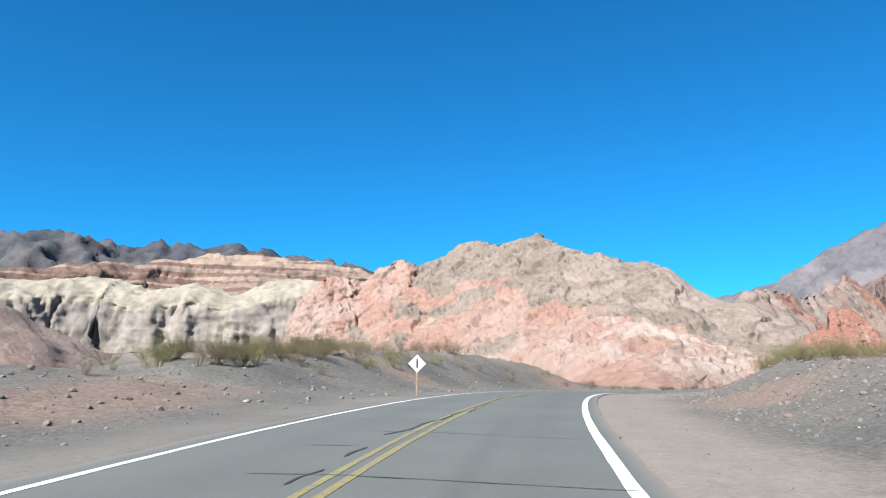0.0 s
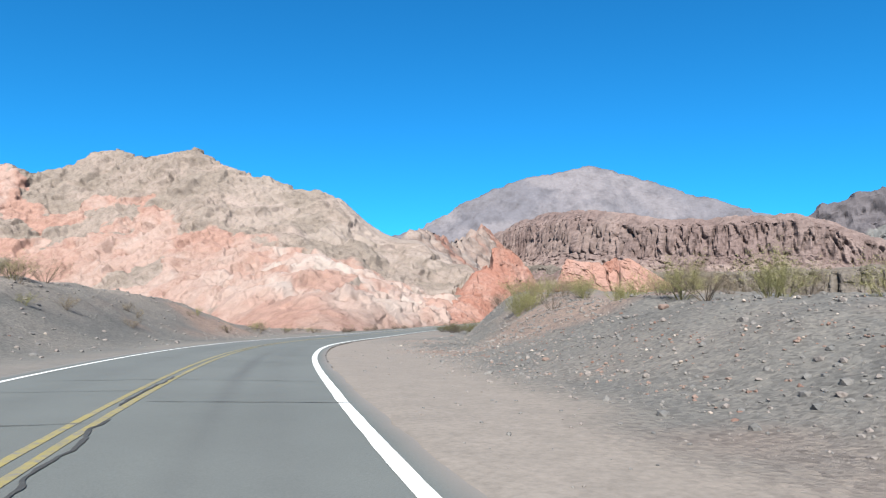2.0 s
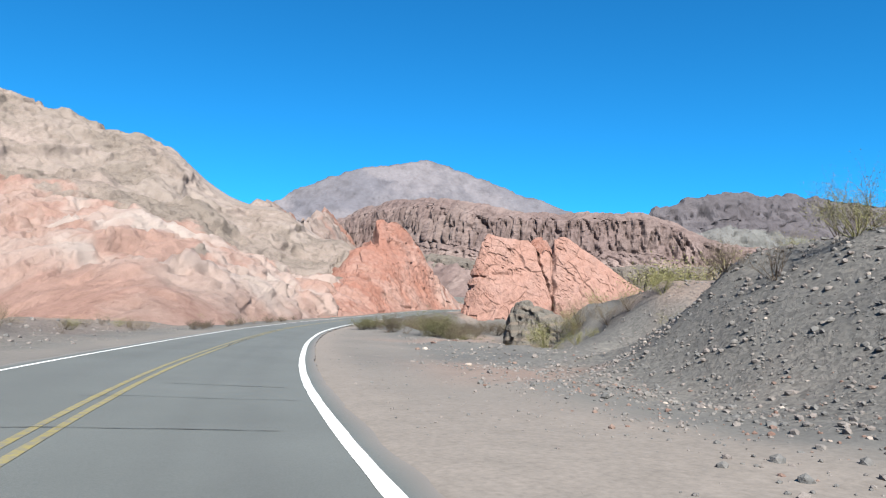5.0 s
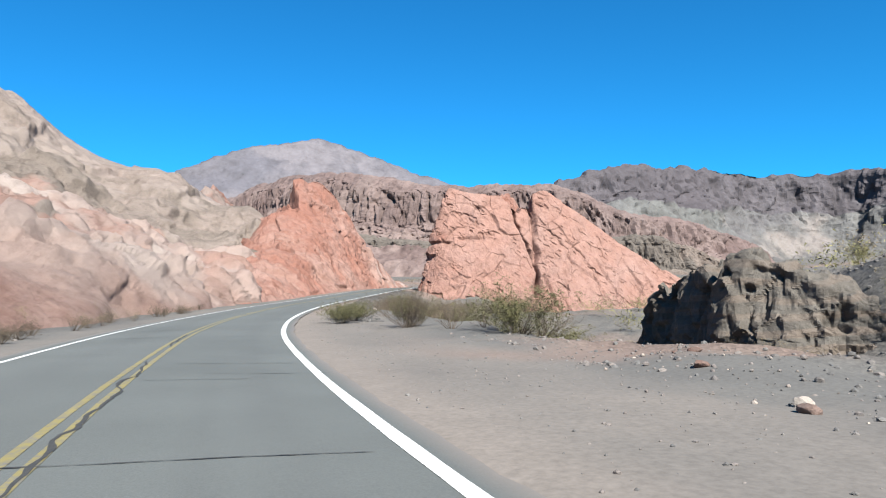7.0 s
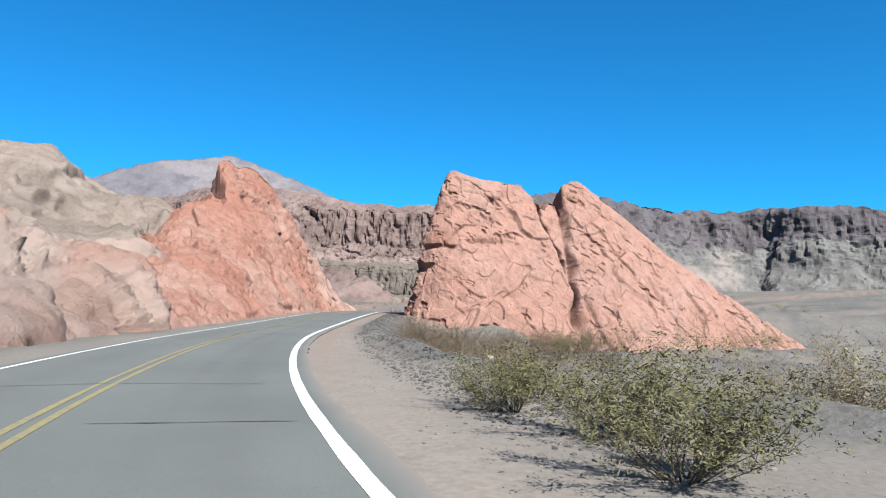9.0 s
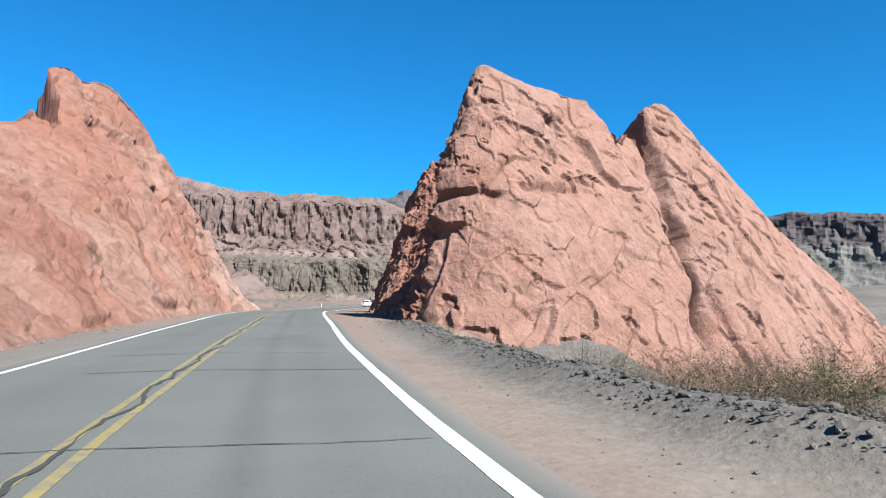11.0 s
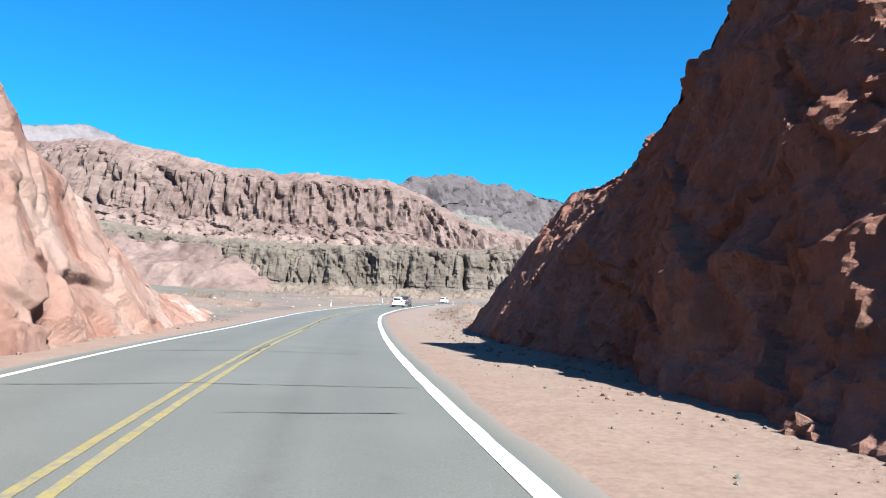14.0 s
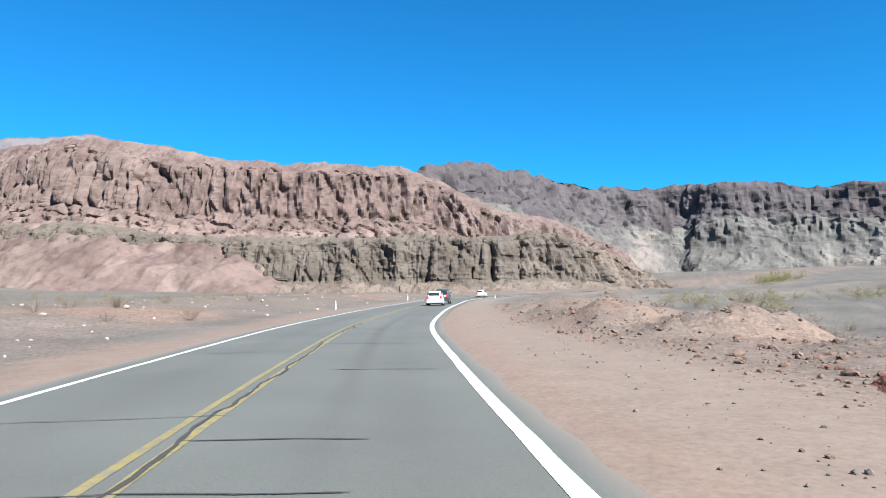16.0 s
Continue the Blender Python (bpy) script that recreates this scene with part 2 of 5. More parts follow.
def asphalt_mat():
    m, nt, b = node_mat("asphalt", 0.85)
    k = attribute(nt, "kind")
    n1 = tex_noise(nt, 0.25, 7, 0.6)
    n2 = tex_noise(nt, 45.0, 4, 0.7)
    n3 = tex_noise(nt, 3.0, 6, 0.7)
    c = ramp(nt, n1, [(0.3, (0.0735, 0.0765, 0.0715)), (0.7, (0.0905, 0.0942, 0.0885))])
    c = mix(nt, 0.7, c, ramp(nt, n2, [(0.3, (0.7, 0.7, 0.7)), (0.7, (1.25, 1.25, 1.25))]), "MULTIPLY")
    stain = math_node(nt, "MULTIPLY", k[0], math_node(nt, "MULTIPLY", n3, 1.1))
    c = mix(nt, stain, c, (0.0455, 0.0443, 0.043))
    c = mix(nt, k[1], c, (0.146, 0.122, 0.107))
    nt.links.new(c, b.inputs["Base Color"])
    bump(nt, b, [(n2, 0.006, 0.6), (n3, 0.01, 0.4)])
    return m


def line_mat(name, col, wear=0.38):
    m, nt, b = node_mat(name, 0.7)
    worn = ramp(nt, tex_noise(nt, 7.0, 8, 0.75), [(wear, (0.108, 0.104, 0.0975)), (wear + 0.17, col)])
    c = mix(nt, 0.5, worn, ramp(nt, tex_noise(nt, 1.1, 5), [(0.3, (0.8, 0.8, 0.8)), (0.7, (1.05, 1.05, 1.05))]), "MULTIPLY")
    nt.links.new(c, b.inputs["Base Color"])
    return m


GROUND, ASPHALT = ground_mat(), asphalt_mat()
WHITE_LINE, YELLOW_LINE = line_mat("white_road_paint", (0.438, 0.432, 0.408), 0.24), line_mat("yellow_road_paint", (0.183, 0.148, 0.0546))
TAR = plain("tar", (0.035, 0.034, 0.032), 0.8, 0, 0.3, 20, 0.004)

# ---- the road's line: seconds of driving, place, height, bank ----
ROAD = [(-8, -8, -120, -0.2, 0.01), (-4, -4.6, -60, -0.1, 0.01), (-1, -2.4, -14.7, 0.0, 0.013), (0, -2.2, 0.1, 0.0, 0.013), (1, -0.3, 14.8, 0.45, 0.014), (2, 2.6, 29.7, 0.79, 0.015), (3, 6.3, 44.5, 0.91, 0.017),
        (4, 10.8, 59.4, 0.88, 0.019), (5, 16.5, 74.1, 0.79, 0.022), (6, 23.6, 88.3, 0.69, 0.024), (7, 31.8, 101.9, 0.62, 0.024), (8, 40.6, 115.2, 0.62, 0.021), (9, 50.3, 128.3, 0.73, 0.013), (10, 61.4, 140.6, 0.98, 0.004),
        (11, 74.2, 151.9, 1.42, -0.004), (12, 88.4, 161.6, 2.02, -0.009), (13, 103.0, 170.7, 2.75, -0.008), (14, 117.7, 179.7, 3.4, -0.003), (15, 132.5, 188.0, 3.81, 0.003), (16, 147.4, 195.6, 4.1, 0.007), (17, 162.2, 202.8, 4.5, 0.011), (18, 177.3, 209.6, 4.9, 0.02),
        (19, 193.2, 215.4, 5.4, 0.02), (21, 225.2, 226.0, 6.3, 0.03), (23, 256.2, 235.0, 7.2, 0.03), (25, 286.5, 240, 8.0, 0.02), (28, 333, 238, 9.3, 0.0), (32, 393, 222, 11.0, 0.0)]
SPAN = np.arange(-8, 32.001, 0.05)
RX, RY, RZ, RB = (spline(ROAD, SPAN, c) for c in (1, 2, 3, 4))
DX, DY = np.gradient(RX), np.gradient(RY)
LEN = np.hypot(DX, DY)
TX, TY = DX / LEN, DY / LEN


def road_point(t, lat, up=0.0):
    """A place at t seconds of driving, lat metres to the right of the yellow line, on the road's surface."""
    t = np.asarray(t, float)
    px, py, pz, pb, tx, ty = (np.interp(t, SPAN, a) for a in (RX, RY, RZ, RB, TX, TY))
    crown = -0.015 * np.abs(lat)
    return np.stack([px + lat * ty, py - lat * tx, pz - pb * lat + 0.02 + crown + up], -1)


def road_coords(x, y):
    """Seconds along the road and metres to its right for places x, y."""
    x, y = np.ravel(x), np.ravel(y)
    st, lat = np.empty(len(x)), np.empty(len(x))
    sx, sy = RX[::4], RY[::4]
    for a in range(0, len(x), 20000):
        s = slice(a, a + 20000)
        i = ((x[s, None] - sx) ** 2 + (y[s, None] - sy) ** 2).argmin(1) * 4
        i = np.minimum(i, len(SPAN) - 1)
        ex, ey = x[s] - RX[i], y[s] - RY[i]
        along = ex * TX[i] + ey * TY[i]
        st[s] = SPAN[i] + np.clip(along / (LEN[i] / 0.05), -0.2, 0.2)
        lat[s] = ex * TY[i] - ey * TX[i]
    return st, lat


# how the ground leaves the road: seconds, shoulder width, rise at the right, width of that rise, rise at the left
SIDES = [(-8, 8.0, 1.7, 8, 0.8), (0, 8.0, 1.8, 8, 0.8), (1.7, 8.0, 1.8, 8, 0.8), (2.5, 8.3, 1.9, 8, 1.7), (3.5, 9.2, 2.2, 8.5, 2.8), (4.1, 10.2, 2.5, 8.5, 3.2), (4.6, 11.2, 2.7, 8.5, 3.6), (5.2, 12.0, 3.2, 8, 4.0), (5.8, 12.2, 4.0, 7, 4.0), (6.25, 12.6, 4.0, 6.5, 3.8),
         (6.8, 14, 0.9, 7, 2.6), (7.2, 15, -1.0, 7, 1.4), (7.6, 15, -1.8, 7, 0.5), (8.5, 13, -3.0, 8, 0.3), (9.3, 12, -4.2, 9, 0.3), (10.3, 8.2, -3.6, 7, 0.3), (11.2, 7.0, -3.4, 6, 0.4), (12.2, 6.8, -2.8, 5, 0.5), (12.8, 7.0, -1.6, 5, 0.6), (13.1, 8.0, 0.2, 6, 0.6), (15, 9, 0.3, 6, 0.6),
         (16, 10, 0.1, 8, 0.4), (17.5, 10, -0.8, 12, 0.4), (20, 9, -1.0, 14, 0.8), (32, 9, 0, 14, 1)]


def ground_height(x, y, detail=True):
    shape = np.shape(x)
    x, y = np.ravel(np.asarray(x, float)), np.ravel(np.asarray(y, float))
    st, lat = road_coords(x, y)
    zr, bk = np.interp(st, SPAN, RZ), np.interp(st, SPAN, RB)
    sh, rise, wide, left = (np.interp(st, [s[0] for s in SIDES], [s[c] for s in SIDES]) for c in (1, 2, 3, 4))
    z = zr - bk * np.clip(lat, -7, 8) - 0.015 * np.minimum(np.abs(lat), 4)
    r = lat - sh
    z += rise * smooth(0, 1, r / wide)
    z -= 5.2 * smooth(15, 26, lat) * smooth(12.3, 13.3, st) * (1 - smooth(15.4, 17, st))
    # low windrow of pushed gravel along the outer shoulder
    z += 0.42 * np.exp(-((r + 0.3) / 0.75) ** 2) * (0.8 + 0.5 * fbm(np.stack([x, y, 0 * x], 1), 2.2, 2, seed=26)) * smooth(8.8, 9.8, st) * (1 - smooth(12.6, 13.2, st))
    # eroded mound beyond the gully, cut off steeply at its end
    p = np.stack([x, y, 0 * x], 1)
    w1 = fbm(p, 6.0, 3, seed=21)
    z += 5.4 * smooth(17.5, 25, lat + 1.6 * w1) * smooth(6.6, 7.4, st) * (1 - smooth(8.55, 8.95, st + 0.10 * w1)) * (1 - smooth(45, 80, lat))
    # heaps of red earth by the road farther on
    z += (1.6 * np.maximum(0, fbm(p, 4.5, 4, seed=23) + 0.05) + 0.9 * np.maximum(0, fbm(p, 1.9, 3, seed=24, ridged=True) - 0.1) * smooth(-0.1, 0.2, fbm(p, 6, 2, seed=25))) * smooth(8.5, 11, lat) * (1 - smooth(20, 28, lat)) * smooth(16.4, 17.2, st) * (1 - smooth(21, 23, st))
    z += left * smooth(0, 1, (-lat - 6.5) / 10)
    # far ground climbs slowly towards the cliffs
    dist = np.hypot(x - 90, y - 130)
    z += np.maximum(0.05 * np.maximum(np.abs(lat) - 60, 0) * smooth(40, 200, dist), 0.055 * np.maximum(dist - 360, 0))
    z = np.where(dist > 900, np.minimum(z, 60), z)
    off = np.maximum(np.maximum(lat - 4.2, -lat - 4.0), 0)
    z += fbm(p, 26.0, 3, seed=3) * smooth(6, 25, off) * 0.8
    if detail:
        z += fbm(p, 5.0, 4, seed=9) * smooth(3, 9, off) * 0.42 + fbm(p, 1.7, 3, seed=12, ridged=True) * smooth(3, 7, off) * 0.08
        z += 0.30 * fbm(p, 3.4, 3, seed=33, ridged=True) * smooth(6, 12, off) * (1 - smooth(60, 120, off))
        z += 0.03 * fbm(p, 2.5, 2, seed=30) * smooth(0.3, 1.5, off)
    # the bed under the asphalt lies lower than its surface
    z -= 0.10 * (1 - smooth(3.7, 4.05, np.abs(lat - 0.1)))
    return z.reshape(shape)


def ease_axis(lo, hi, step, far, grow=1.12):
    mid = list(np.arange(lo, hi, step))
    out, d, v = [], step, hi
    while v < far:
        out.append(v)
        d *= grow
        v += d
    back, d, v = [], step, lo
    while v > -far:
        d *= grow
        v -= d
        back.append(v)
    return np.array(back[::-1] + mid + out)


gx, gy = ease_axis(-32, 172, 0.62, 4600), ease_axis(-6, 222, 0.62, 4600)
GX, GY = np.meshgrid(gx, gy, indexing="ij")
GZ = ground_height(GX, GY)
me = mesh_from("ground", np.stack([GX, GY, GZ], -1).reshape(-1, 3), grid_faces(len(gx), len(gy)), GROUND)
st, lat = road_coords(GX, GY)
p = np.stack([GX.ravel(), GY.ravel(), 0 * GX.ravel()], 1)
nz = fbm(p, 4.0, 4, seed=40)
sh = np.interp(st, [s[0] for s in SIDES], [s[1] for s in SIDES])
dirt = (smooth(3.5, 3.9, lat) * (1 - smooth(-1.6, 0.6, lat - np.minimum(sh, 10) + 1.2 * nz)) * 0.9 + smooth(3.5, 3.8, -lat) * (1 - smooth(4.6, 6.2, -lat + nz)) * 0.35)
dirt = np.clip(dirt + 0.75 * smooth(0.15, 0.5, fbm(p, 30, 3, seed=44)) * smooth(8, 14, np.abs(lat)) * (1 - smooth(5.2, 6, st) * (1 - smooth(13, 15, st)) * (lat > 0)), 0, 1)
red = (smooth(12.2, 14.0, st) * np.where(lat > 0, 0.85 * (1 - smooth(19, 22, st)) * (1 - smooth(9 + 8 * smooth(16, 17, st), 16 + 8 * smooth(16, 17, st), lat + 3 * nz)), (1 - smooth(15.4, 16.6, st)) * (1 - smooth(12, 22, -lat)) + 0.7 * smooth(15, 16, st) * (1 - smooth(5, 8, -lat + 2 * nz)))
       + 0.8 * smooth(0.1, 0.45, fbm(p, 9, 4, seed=48)) * smooth(6, 10, np.abs(lat)) * (1 - smooth(20, 40, np.abs(lat)))
       + 0.6 * np.exp(-((lat - 4.6 - 0.3 * nz) / 0.45) ** 2) * smooth(9.6, 11, st)
       + 0.35 * smooth(5, 8, st) * smooth(7, 10, -lat) * (1 - smooth(30, 60, -lat)))
dirt = dirt * (1 - smooth(-1.6, -0.4, lat - sh + 0.5 * nz) * smooth(9, 10, st) * (1 - smooth(12.7, 13.3, st)))
dirt = dirt * (1 - 0.5 * smooth(5.4, 6.6, st) * (1 - smooth(9, 11, st)) * smooth(4.5, 6, lat))
red = red * (1 - 0.4 * smooth(14.6, 15.6, st) * (lat > 0))
paint(me, "kind", np.stack([dirt, np.clip(red, 0, 1), np.where(lat > 0, smooth(-2.5, 0.5, lat - sh + 1.2 * nz), smooth(5, 7.5, -lat))], 1))
tagged(new("ground", me), "grey stony desert ground with pink dirt shoulders", "ground", kind="structure")


# ---- road, its painted lines and its tarred cracks ----
def road_strip(name, t0, t1, lat_a, lat_b, mat, up, cols=2, wobble=0.0, step=0.03, seed=0):
    t = np.arange(t0, t1 + 1e-6, step)
    lats = np.linspace(0, 1, cols)[None, :] * (lat_b - lat_a) + lat_a + 0 * t[:, None]
    if wobble:
        q = np.stack([t * 16, 0 * t, 0 * t], 1)
        lats[:, 0] += wobble * fbm(q, 0.9, 3, seed=seed)
        lats[:, -1] += wobble * fbm(q, 0.9, 3, seed=seed + 7)
    return mesh_from(name, road_point(t[:, None] + 0 * lats, lats, up).reshape(-1, 3), grid_faces(len(t), cols), mat), lats, t


me, lats, t = road_strip("road", -8, 32, -3.95, 4.1, ASPHALT, 0, 26, 0.10)
flat = lats.ravel()
tt = np.repeat(t, lats.shape[1])
stain = np.exp(-((flat - 1.55 - 0.12 * np.sin(tt * 0.9)) / 0.12) ** 2) * (0.35 + 0.65 * (1 - smooth(3.2, 4.5, tt)) + 0.5 * smooth(10.5, 11.5, tt)) + 0.3 * np.exp(-((flat + 1.7) / 0.5) ** 2) + 0.3 * np.exp(-((flat - 2.4) / 0.4) ** 2)
dust = smooth(3.82, 4.1, flat) * 0.7 + smooth(3.6, 3.95, -flat) * 0.6
paint(me, "kind", np.stack([np.clip(stain, 0, 1), np.clip(dust, 0, 1)], 1))
road = tagged(new("road", me), "grey two-lane asphalt road with tarred cracks", "road", kind="structure")


def on_road(name, me, label):
    ob = new(name, me)
    ob.parent = road
    return tagged(ob, label)


on_road("edge_line", road_strip("edge_line", -8, 32, -3.44, -3.29, WHITE_LINE, 0.006, 2, 0.012, seed=1)[0], "worn white edge line")
on_road("edge_line", road_strip("edge_line", -8, 32, 3.52, 3.73, WHITE_LINE, 0.006, 2, 0.014, seed=2)[0], "wide worn white edge line")
on_road("centre_line", road_strip("centre_line", -8, 32, -0.205, -0.085, YELLOW_LINE, 0.006, 2, 0.012, seed=3)[0], "faded yellow centre line")
on_road("centre_line", road_strip("centre_line", -8, 32, 0.065, 0.185, YELLOW_LINE, 0.006, 2, 0.012, seed=4)[0], "faded yellow centre line")


def crack(t0, lat0, t1, lat1, width, seed, wander=0.12):
    """A sealed crack across or along the road, as a thin uneven strip of tar."""
    a, b = np.array([t0 * 15.5, lat0]), np.array([t1 * 15.5, lat1])
    n = max(4, int(np.hypot(*(b - a)) / 0.09))
    u = np.linspace(0, 1, n)
    c = a + (b - a) * u[:, None]
    side = np.array([-(b - a)[1], (b - a)[0]]) / np.hypot(*(b - a))
    q = np.stack([u * np.hypot(*(b - a)), 0 * u + seed * 3.7, 0 * u], 1)
    c = c + side * (wander * fbm(q, 1.3, 4, seed=seed))[:, None]
    w = width * (0.75 + 0.6 * fbm(q, 0.4, 2, seed=seed + 5)) * np.minimum(1, np.minimum(u, 1 - u) * n / 3 + 0.25)
    l, r = c + side * w[:, None] / 2, c - side * w[:, None] / 2
    v = np.stack([road_point(l[:, 0] / 15.5, l[:, 1], 0.010), road_point(r[:, 0] / 15.5, r[:, 1], 0.010)], 1).reshape(-1, 3)
    on_road("crack", mesh_from("crack", v, grid_faces(n, 2), TAR), "")


# cracks across the lanes: seconds, from, to (metres to the right of the yellow line)
CRACKS = [(0.61, -1.3, 3.7), (0.81, -1.6, -0.6), (0.98, -1.3, 3.4), (2.66, -3.1, 0.1), (2.82, 0.3, 3.9), (2.94, -3.2, -0.1), (7.44, -2.4, 3.2), (7.86, 0.3, 2.3), (7.92, 1.4, 3.9), (8.06, 0.6, 3.4), (8.5, 0.4, 3.9), (11.82, -1.8, 3.9), (12.04, -2.4, 3.4),
          (12.36, 0.7, 3.9), (12.43, 1.2, 2.9), (12.48, -3.2, -1.0), (12.63, -2.2, 0.0), (12.92, -3.2, 0.1), (13.32, -1.8, 3.4), (13.66, -1.7, 0.0), (13.78, 0.6, 3.7), (16.06, -1.8, 1.7), (16.33, -2.5, 1.9), (16.44, 0.1, 2.0), (16.53, -3.2, 0.3), (16.83, 1.0, 3.2)]
rnd = random.Random(5)
for near, far in ((1.2, 2.6), (3.1, 7.3), (8.7, 11.7), (14.0, 15.9), (17.1, 24)):
    t = near
    while t < far:
        kind = rnd.random()
        lo, hi = (-3.2, 3.5) if kind < 0.35 else (-1.0, 3.4) if kind < 0.5 else (-3.0, 0.2) if kind < 0.75 else (0.3, 3.6)
        CRACKS.append((t, lo + rnd.uniform(0, 0.6), hi - rnd.uniform(0, 0.8)))
        t += rnd.choice((0.16, 0.22, 0.3, 0.4, 0.5))
for t, lo, hi in CRACKS:
    crack(t, lo, t + rnd.uniform(-0.008, 0.008), hi, rnd.uniform(0.025, 0.05), int(t * 100), 0.09)
for t0, l0, t1, l1 in ((0.93, -0.5, 1.41, 0.0), (0.56, -0.55, 0.64, -0.4), (0.72, -0.45, 0.80, -0.4), (1.41, 0.1, 2.2, -0.05), (2.3, 0.32, 2.68, 0.22), (2.78, 0.05, 3.16, 0.0), (4.3, 0.0, 5.2, 0.05), (7.0, 0.15, 8.1, 0.1), (8.4, 0.0, 8.8, -0.1), (10.9, -0.1, 12.2, 0.05), (12.2, 0.02, 13.5, 0.0), (14.9, 0.05, 15.2, 0.0), (15.8, 0.1, 17.3, 0.1), (17.6, 0.1, 18.1, 0.1)):
    crack(t0, l0, t1, l1, 0.07, int(t0 * 50), 0.22)


# ---- rocks, hills and mountains ----
def form(name, spine, front, back, nu, mat, label, category, crags=(), flutes=None, kind_fn=None, seed=0, step_v=0.02, group="", sink=None, kind="", carve=None, vfront=1.0, facet=False, calm=None, feet=None, foot_calm=0.2, top=None):
    """A ridge of rock. spine: rows (x, y, crest height, foot height, width before it, width behind it); the side before it lies to the right of the
    way along the spine. feet: the place of the foot, one for each row, in place of the width before it. front, back: (share of the width from the crest, share of the height). crags: (size, depth, kind of noise)."""
    s = np.array(spine, float)
    if feet is not None:
        s = np.column_stack([s, np.array(feet, float)])
        s[:, 3] = ground_height(s[:, 6], s[:, 7], False)
    sink = 2.0 + 0.15 * s[:, 4].mean() if sink is None else sink
    run = np.concatenate([[0], np.cumsum(np.linalg.norm(np.diff(s[:, :3], axis=0), axis=1))])
    rows = np.column_stack([run, s])
    # even steps along whichever is longer, the crest or the foot before it
    u = np.linspace(0, run[-1], 600)
    c = [spline(rows, u, k) for k in range(1, rows.shape[1])]
    tx, ty = np.gradient(c[0]), np.gradient(c[1])
    n = np.hypot(tx, ty)
    fx, fy = (c[6], c[7]) if feet is not None else (c[0] + c[4] * ty / n, c[1] - c[4] * tx / n)
    way = np.maximum(np.sqrt(np.diff(c[0]) ** 2 + np.diff(c[1]) ** 2 + np.diff(c[2]) ** 2), 0.7 * np.hypot(np.diff(fx), np.diff(fy)))
    way = np.concatenate([[0], np.cumsum(np.minimum(way, 8 * np.median(way)))])
    u = np.interp(np.linspace(0, way[-1], nu), way, u)
    c = [spline(rows, u, k) for k in range(1, rows.shape[1])]
    tx, ty = np.gradient(c[0]), np.gradient(c[1])
    q = max(3, nu // 40) | 1
    pad = q // 2
    tx, ty = (np.convolve(np.pad(a, pad, mode="edge"), np.ones(q) / q, "valid") for a in (tx, ty))
    n = np.hypot(tx, ty)
    tx, ty = tx / n, ty / n
    f, b = np.array(front, float), np.array(back, float)

    def resample(a, step):
        seg = np.concatenate([[0], np.cumsum(np.hypot(*np.diff(a, axis=0).T))])
        m = max(4, int(seg[-1] / step))
        w = np.linspace(0, seg[-1], m)
        return np.column_stack([np.interp(w, seg, a[:, 0]), np.interp(w, seg, a[:, 1])])

    f, b = resample(f, step_v / vfront), resample(b, step_v * 2)
    prof = np.concatenate([np.column_stack([f[:, 0], f[:, 1]])[::-1], np.column_stack([-b[1:, 0], b[1:, 1]])])
    d = np.where(prof[None, :, 0] > 0, prof[None, :, 0] * c[4][:, None], prof[None, :, 0] * c[5][:, None])
    z = c[3][:, None] - sink * (1 - prof[None, :, 1]) + (c[2] - c[3])[:, None] * prof[None, :, 1]
    P = np.stack([c[0][:, None] + d * ty[:, None], c[1][:, None] - d * tx[:, None], z], -1)
    if feet is not None:
        w = np.maximum(prof[None, :, 0], 0)
        P[..., 0] = np.where(w > 0, c[0][:, None] + w * (c[6] - c[0])[:, None], P[..., 0])
        P[..., 1] = np.where(w > 0, c[1][:, None] + w * (c[7] - c[1])[:, None], P[..., 1])
    nv = P.shape[1]
    flat = P.reshape(-1, 3).copy()
    tall = np.broadcast_to(prof[None, :, 1], (nu, nv)).ravel()

    def normals(g):
        g = g.reshape(nu, nv, 3)
        a = np.cross(np.gradient(g, axis=0), np.gradient(g, axis=1)).reshape(-1, 3)
        a /= np.maximum(np.linalg.norm(a, axis=1, keepdims=True), 1e-9)
        return a * np.where(a[:, 2:3] < -0.3, -1, 1)

    nm = normals(flat)
    if np.median(nm[:, 2]) < 0:
        nm = -nm
    rest = flat.copy()
    g = P[:, : max(2, nv // 2)]
    gap = (1.2 if facet else 0.9) * max(np.median(np.linalg.norm(np.diff(g, axis=0), axis=2)), np.median(np.linalg.norm(np.diff(g, axis=1), axis=2)))

    def octaves(size, most):
        """No finer grain than the mesh can carry."""
        return int(np.clip(1 + np.floor(np.log2(max(size / gap, 1))), 1, most))

    if flutes:
        # upright columns and gullies in the steep part
        size, depth, lo, hi = flutes
        q3 = rest * np.array([1, 1, 0.06])
        w = smooth(lo, lo + 0.08, tall) * (1 - smooth(hi - 0.04, hi + 0.04, tall)) + 0.12
        g = fbm(q3, size, octaves(size, 4), 0.55, seed + 60, True)
        flat += nm * np.array([1, 1, 0.15]) * (w * depth * (0.35 - 1.25 * np.maximum(g, 0) ** 1.3))[:, None]
        flat[:, 2] += 0.22 * depth * fbm(rest, size * 1.6, 4, 0.6, seed + 70) * smooth(hi - 0.1, 1, tall)
